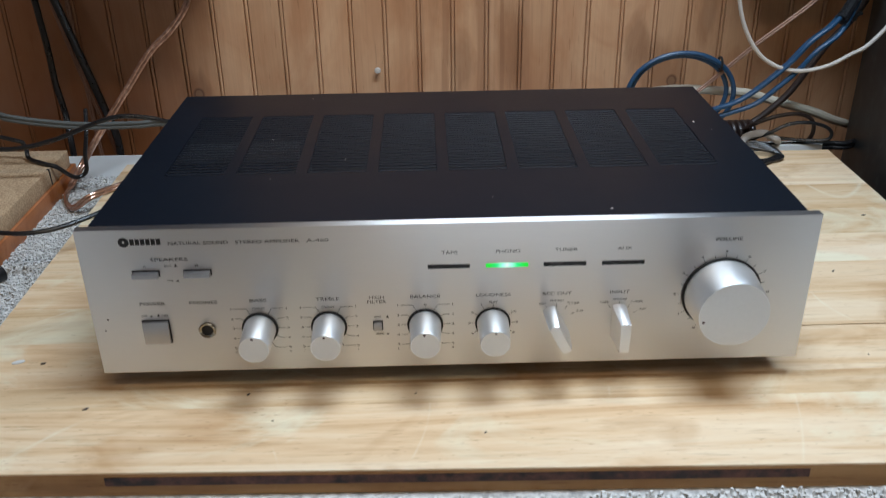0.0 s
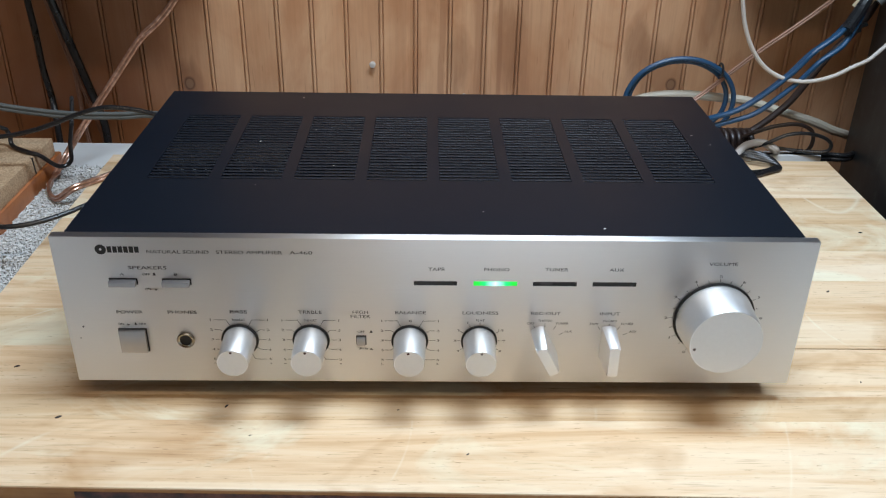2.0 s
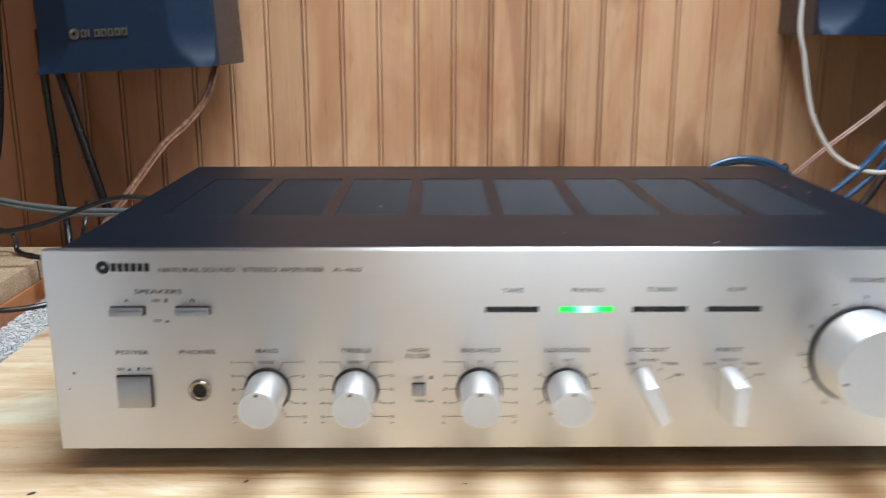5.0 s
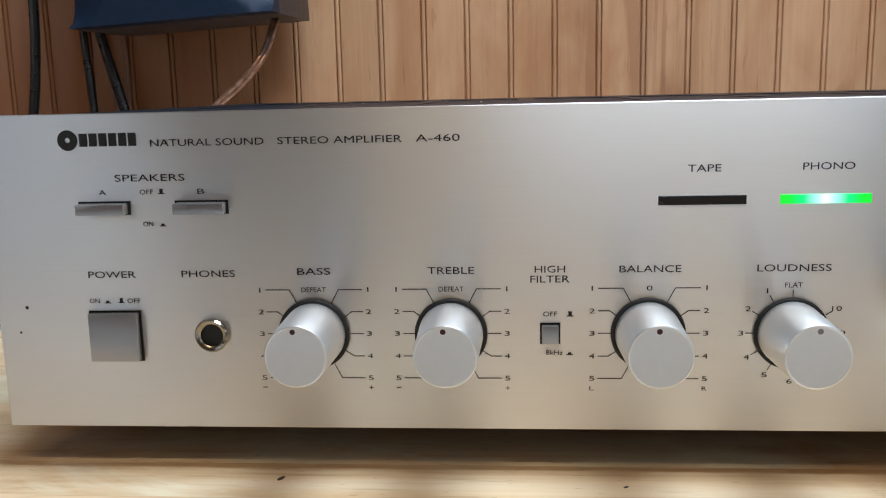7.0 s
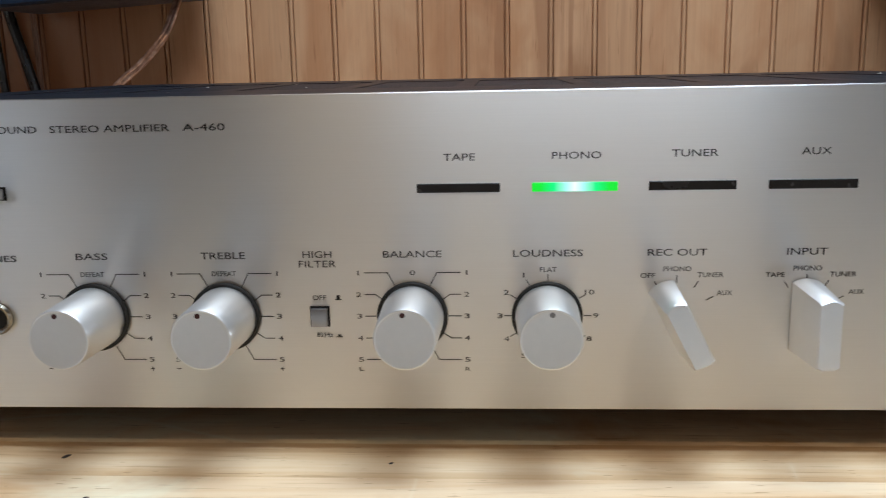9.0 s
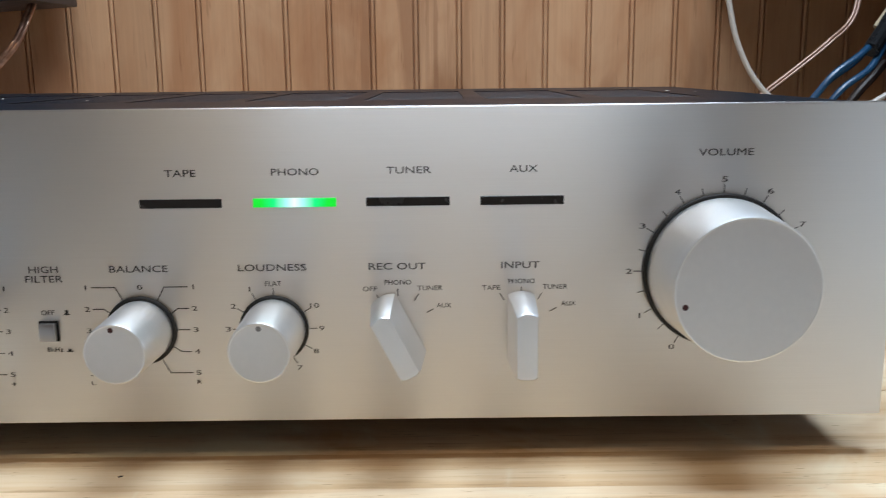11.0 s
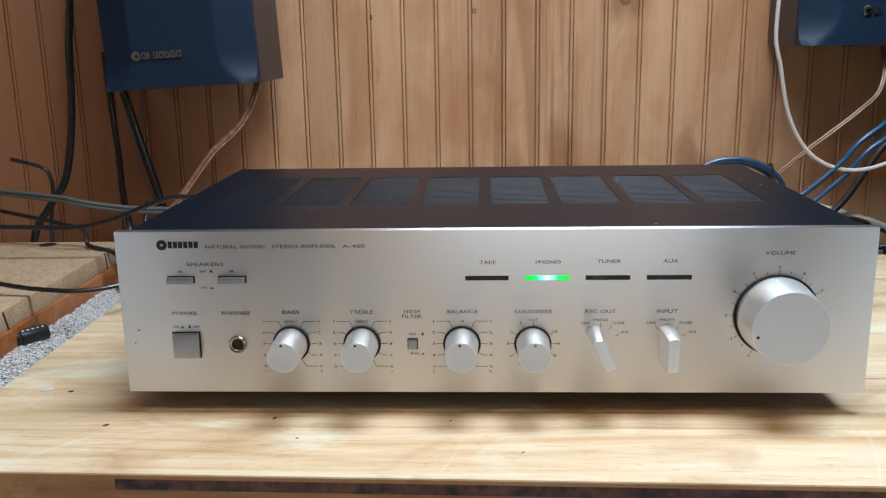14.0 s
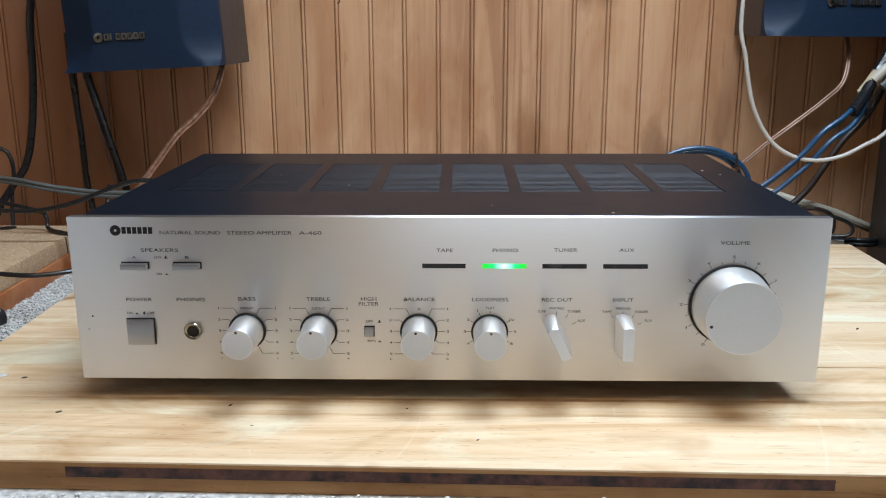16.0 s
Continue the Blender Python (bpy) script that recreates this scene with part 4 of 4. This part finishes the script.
cable("speaker_wire", [(-0.425, 0.527, 0.20), (-0.418, 0.527, 0.140), (-0.407, 0.527, 0.085), (-0.398, 0.527, 0.045), (-0.385, 0.525, 0.0), (-0.372, 0.52, -0.05)], 0.0012, PINK_CABLE, "thin clear pinkish wire hanging on the panelled wall", strands=2)

# ---- cables on the bright side ----
cable("white_cable", [(0.275, 0.385, 0.34), (0.2725, 0.38, 0.26), (0.2720, 0.38, 0.214), (0.278, 0.38, 0.188), (0.2835, 0.38, 0.161), (0.290, 0.38, 0.1385), (0.3015, 0.38, 0.1165), (0.316, 0.38, 0.1005), (0.335, 0.38, 0.0905), (0.357, 0.38, 0.0875), (0.380, 0.38, 0.092), (0.400, 0.38, 0.1025), (0.417, 0.38, 0.113), (0.445, 0.40, 0.135), (0.47, 0.47, 0.15)], 0.0020, WHITE_CABLE, "white cable hanging in a loose loop")
cable("speaker_wire", [(0.410, 0.50, 0.24), (0.406, 0.455, 0.19), (0.398, 0.44, 0.160), (0.381, 0.44, 0.141), (0.357, 0.44, 0.121), (0.330, 0.44, 0.0995), (0.304, 0.44, 0.0765), (0.279, 0.44, 0.054), (0.255, 0.43, 0.040)], 0.0013, PINK_CABLE, "clear twin speaker wire with copper strands behind the amplifier", strands=2)
for dx, dz, dy in ((-0.002, 0.002, 0.0), (0.006, -0.008, 0.002), (-0.001, -0.003, 0.011)):
    cable("blue_cable", [(0.416 + dx * 0.5, 0.420, 0.158 + dz * 0.5), (0.404 + dx * 0.6, 0.404 + dy * 0.6, 0.1455 + dz * 0.6), (0.384 + dx, 0.387 + dy, 0.129 + dz), (0.362 + dx, 0.38 + dy, 0.1145 + dz), (0.346 + dx, 0.38 + dy, 0.095 + dz), (0.3285 + dx, 0.38 + dy, 0.078 + dz), (0.309 + dx, 0.38 + dy, 0.062 + dz), (0.290, 0.378 + dy, 0.054 + dz), (0.262, 0.37 + dy, 0.049 + dz), (0.225, 0.34, 0.048 + dz), (0.19, 0.30, 0.045)], 0.0026, BLUE_CABLE, "blue network cable in a bundle behind the amplifier", group="blue cables")
for k, (r, dy) in enumerate(((1.0, 0.0), (0.90, 0.007))):
    c = Vector((0.255, 0.437 + dy, 0.0465))
    pts = [(0.205, 0.43, 0.005)] if k else []
    for a in (215, 180, 150, 125, 100, 75, 50, 28, 5, -20, -45):
        s = 0.0455
        pts.append((c.x + 0.0565 * r * math.cos(radians(a)), c.y, c.z + s * r * math.sin(radians(a))))
    pts += [(0.268, 0.42, 0.004), (0.23, 0.40, 0.002)]
    cable("blue_cable", pts, 0.0026, BLUE_CABLE, "blue network cable coiled in an upright loop", group="blue cables")
bm = bmesh.new()
sweep(bm, [Vector((0.2945, 0.4405 + 0.0075 * math.cos(a / 10 * 6.2832), 0.0795 + 0.0065 * math.sin(a / 10 * 6.2832))) for a in range(11)], 0.0012, side=Vector((1, 0, 0)))
tagged(mesh_object("cable_tie", bm, BLACK_PLASTIC), "black cable tie round the blue cables", "cable tie")
cable("power_cord", [(0.445, 0.445, 0.165), (0.433, 0.44, 0.139), (0.420, 0.44, 0.118), (0.404, 0.44, 0.099), (0.388, 0.44, 0.073), (0.372, 0.44, 0.047), (0.354, 0.44, 0.028), (0.338, 0.44, 0.015), (0.325, 0.438, 0.010)], 0.0036, BROWN_CABLE, "dark brown power cord below the blue cables")
cable("beige_cable", [(0.19, 0.43, 0.042), (0.225, 0.45, 0.047), (0.262, 0.455, 0.0485), (0.303, 0.455, 0.0455), (0.332, 0.455, 0.0425), (0.360, 0.455, 0.034), (0.381, 0.455, 0.028), (0.409, 0.455, 0.0195), (0.432, 0.458, 0.0095), (0.460, 0.475, -0.003), (0.49, 0.49, -0.02)], 0.0048, BEIGE_CABLE, "thick beige cable curving along the panelled wall")
# wound brown cord
bm = bmesh.new()
coil = [Vector((0.290 + 0.046 * i / 84, 0.430 + 0.012 * math.cos(i / 12 * 6.2832), 0.006 + 0.012 * math.sin(i / 12 * 6.2832))) for i in range(85)]
sweep(bm, coil, 0.0030, side=Vector((1, 0, 0)))
tagged(mesh_object("power_cord", bm, BROWN_CABLE), "dark brown cord wound into a tight coil behind the board", "cable", "cables")
cable("black_cable", [(0.320, 0.42, 0.014), (0.330, 0.412, 0.023), (0.350, 0.41, 0.031), (0.373, 0.41, 0.033), (0.389, 0.41, 0.025), (0.391, 0.412, 0.007), (0.380, 0.42, -0.010)], 0.0021, BROWN_CABLE, "dark cord rising in a loop behind the pine board")
cable("black_cable", [(0.330, 0.405, 0.010), (0.342, 0.40, 0.017), (0.360, 0.40, 0.0255), (0.380, 0.40, 0.027), (0.398, 0.40, 0.0225), (0.4065, 0.40, 0.015), (0.402, 0.40, 0.0075), (0.380, 0.405, 0.006), (0.350, 0.41, 0.008)], 0.0019, BLACK_CABLE, "black cord lying in a flat loop behind the pine board")
cable("black_cable", [(0.33, 0.405, 0.0), (0.356, 0.41, -0.003), (0.383, 0.41, -0.002), (0.411, 0.41, -0.002), (0.436, 0.414, -0.003), (0.48, 0.47, -0.010)], 0.0026, BLACK_CABLE, "black cord running behind the pine board", strands=2)
cable("white_cable", [(0.300, 0.375, 0.006), (0.312, 0.395, 0.010), (0.322, 0.402, 0.0135), (0.337, 0.404, 0.0150), (0.350, 0.403, 0.009), (0.356, 0.41, 0.003)], 0.0040, WHITE_CABLE, "short thick white lead behind the amplifier")
for k in range(4):
    o = 0.0035 * k
    cable("black_cable", [(0.290, 0.372 - o, 0.0035 + 0.0015 * k), (0.308, 0.398 - o * 1.5, 0.006 + 0.001 * k), (0.326, 0.399 - o * 2, 0.0075), (0.341, 0.389 - o * 1.6, 0.0055), (0.344, 0.375 - o, 0.0035), (0.330, 0.362 - o * 0.5, 0.0028), (0.310, 0.356 - o, 0.003), (0.285, 0.350 - o, 0.004)], 0.0018, BLACK_CABLE, "thin black lead coiled on the corner of the pine board", group="coiled leads")
tagged(mesh_object("cable_duct", box_bm(0.300, 0.402, 0.4050, 0.418, DESK_Z, 0.0010, bevel=0.001), WHITE_PAINT), "white plastic cable duct lying behind the pine board", "cable duct")
# taped connectors at the head of the blue cables
plug = thing("taped_plug", pose(0.413, 0.417, 0.154, 0, 0, 0), "cable plugs wrapped in beige masking tape", "plug")
bm = bmesh.new()
sweep(bm, spline([(-0.004, 0, -0.006), (0.004, 0.0, 0.006), (0.010, 0.0, 0.015)], 4), 0.0072, 0.0055, 12)
part("tape_wrap", bm, TAPE, plug)
for dx, dz in ((0.0, 0.0), (0.009, -0.006)):
    bm = bmesh.new()
    sweep(bm, spline([(0.004 + dx, -0.003, 0.008 + dz), (0.014 + dx, -0.003, 0.019 + dz), (0.024 + dx, -0.001, 0.028 + dz)], 4), 0.0048, 0.0048, 12)
    part("plug_sleeve", bm, GREY_CABLE if dx else BEIGE_CABLE, plug)
cable("black_cable", [(0.390, 0.391, 0.1335), (0.400, 0.401, 0.1425), (0.409, 0.410, 0.151), (0.424, 0.423, 0.170), (0.440, 0.432, 0.195), (0.46, 0.47, 0.22)], 0.0058, BLACK_CABLE, "thick black sleeve round the blue cables below the taped plugs")
bm = box_bm(-0.009, 0.009, -0.002, 0.002, -0.0016, 0.0016, bevel=0.0005)
box(bm, -0.002, 0.002, -0.0025, 0.0025, -0.005, 0.005, 0.0005)
clip = tagged(mesh_object("cable_clip", bm, BLACK_PLASTIC), "small black cable clip on the cords", "clip")
clip.matrix_basis = pose(0.412, 0.414, 0.132, 0, -20, 0)

# ---- pins in the wall ----
for x, z in ((-0.067, 0.054), (-0.213, 0.017), (0.036, 0.018)):
    p = turned([(0, 0.004), (0.0012, 0.004), (0.0014, -0.002), (0.0030, -0.003), (0.0036, -0.006), (0.0026, -0.0085), (0, -0.009)], 20)
    tagged(mesh_object("wall_pin", p, WHITE_CABLE), "small white plastic pin in the panelling", "pin", "wall pins").matrix_basis = pose(x, WALL_Y, z)
for x, z in ((-0.014, 0.248), (-0.131, 0.243)):
    p = turned([(0, 0.001), (0.0010, 0.0004), (0.0022, -0.0004), (0.0026, -0.0001), (0.0026, 0.001)], 14)
    tagged(mesh_object("nail_hole", p, BROWN_CABLE), "small nail hole with splintered rim in the panelling", "nail hole", "nail holes").matrix_basis = pose(x, WALL_Y, z)

# ---- panelled wall, board by board ----
# Above the boards this wall is unseen; its dark blue shapes reflections
wall = tagged(mesh_object("wall_north", box_bm(ROOM["x0"], ROOM["x1"], WALL_Y + 0.006, WALL_Y + 0.10, ROOM["z0"], ROOM["z1"]), REFLECTED_DARK), "honey pine beadboard panelling with knots", "wall", "", "structure")


def board_mesh():
    """One board: a flat face, and a round bead between two grooves at its edge."""
    bead = [(0.0358 + 0.0016 * math.cos(radians(a)), -0.0004 - 0.0012 * math.sin(radians(a)) + 0.0008) for a in (180, 150, 120, 90, 60, 30, 0)]
    prof = [(0.0, 0.0062), (0.0, 0.0030), (0.0002, 0.0006), (0.0007, 0.0), (0.0325, 0.0), (0.0330, 0.0005), (0.0332, 0.0030), (0.0342, 0.0030)] + [(x, y) for x, y in bead] + [(0.0375, 0.0030), (PITCH, 0.0030), (PITCH, 0.0062)]
    verts, faces = [], []
    for x, y in prof:
        verts += [(x, y, ROOM["z0"]), (x, y, 0.34)]
    for i in range(len(prof) - 1):
        faces.append((2 * i, 2 * i + 2, 2 * i + 3, 2 * i + 1))
    me = bpy.data.meshes.new("panel_board")
    me.from_pydata(verts, [], faces)
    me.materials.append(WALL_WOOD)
    me.shade_smooth()
    me.set_sharp_from_angle(angle=radians(40))
    return me


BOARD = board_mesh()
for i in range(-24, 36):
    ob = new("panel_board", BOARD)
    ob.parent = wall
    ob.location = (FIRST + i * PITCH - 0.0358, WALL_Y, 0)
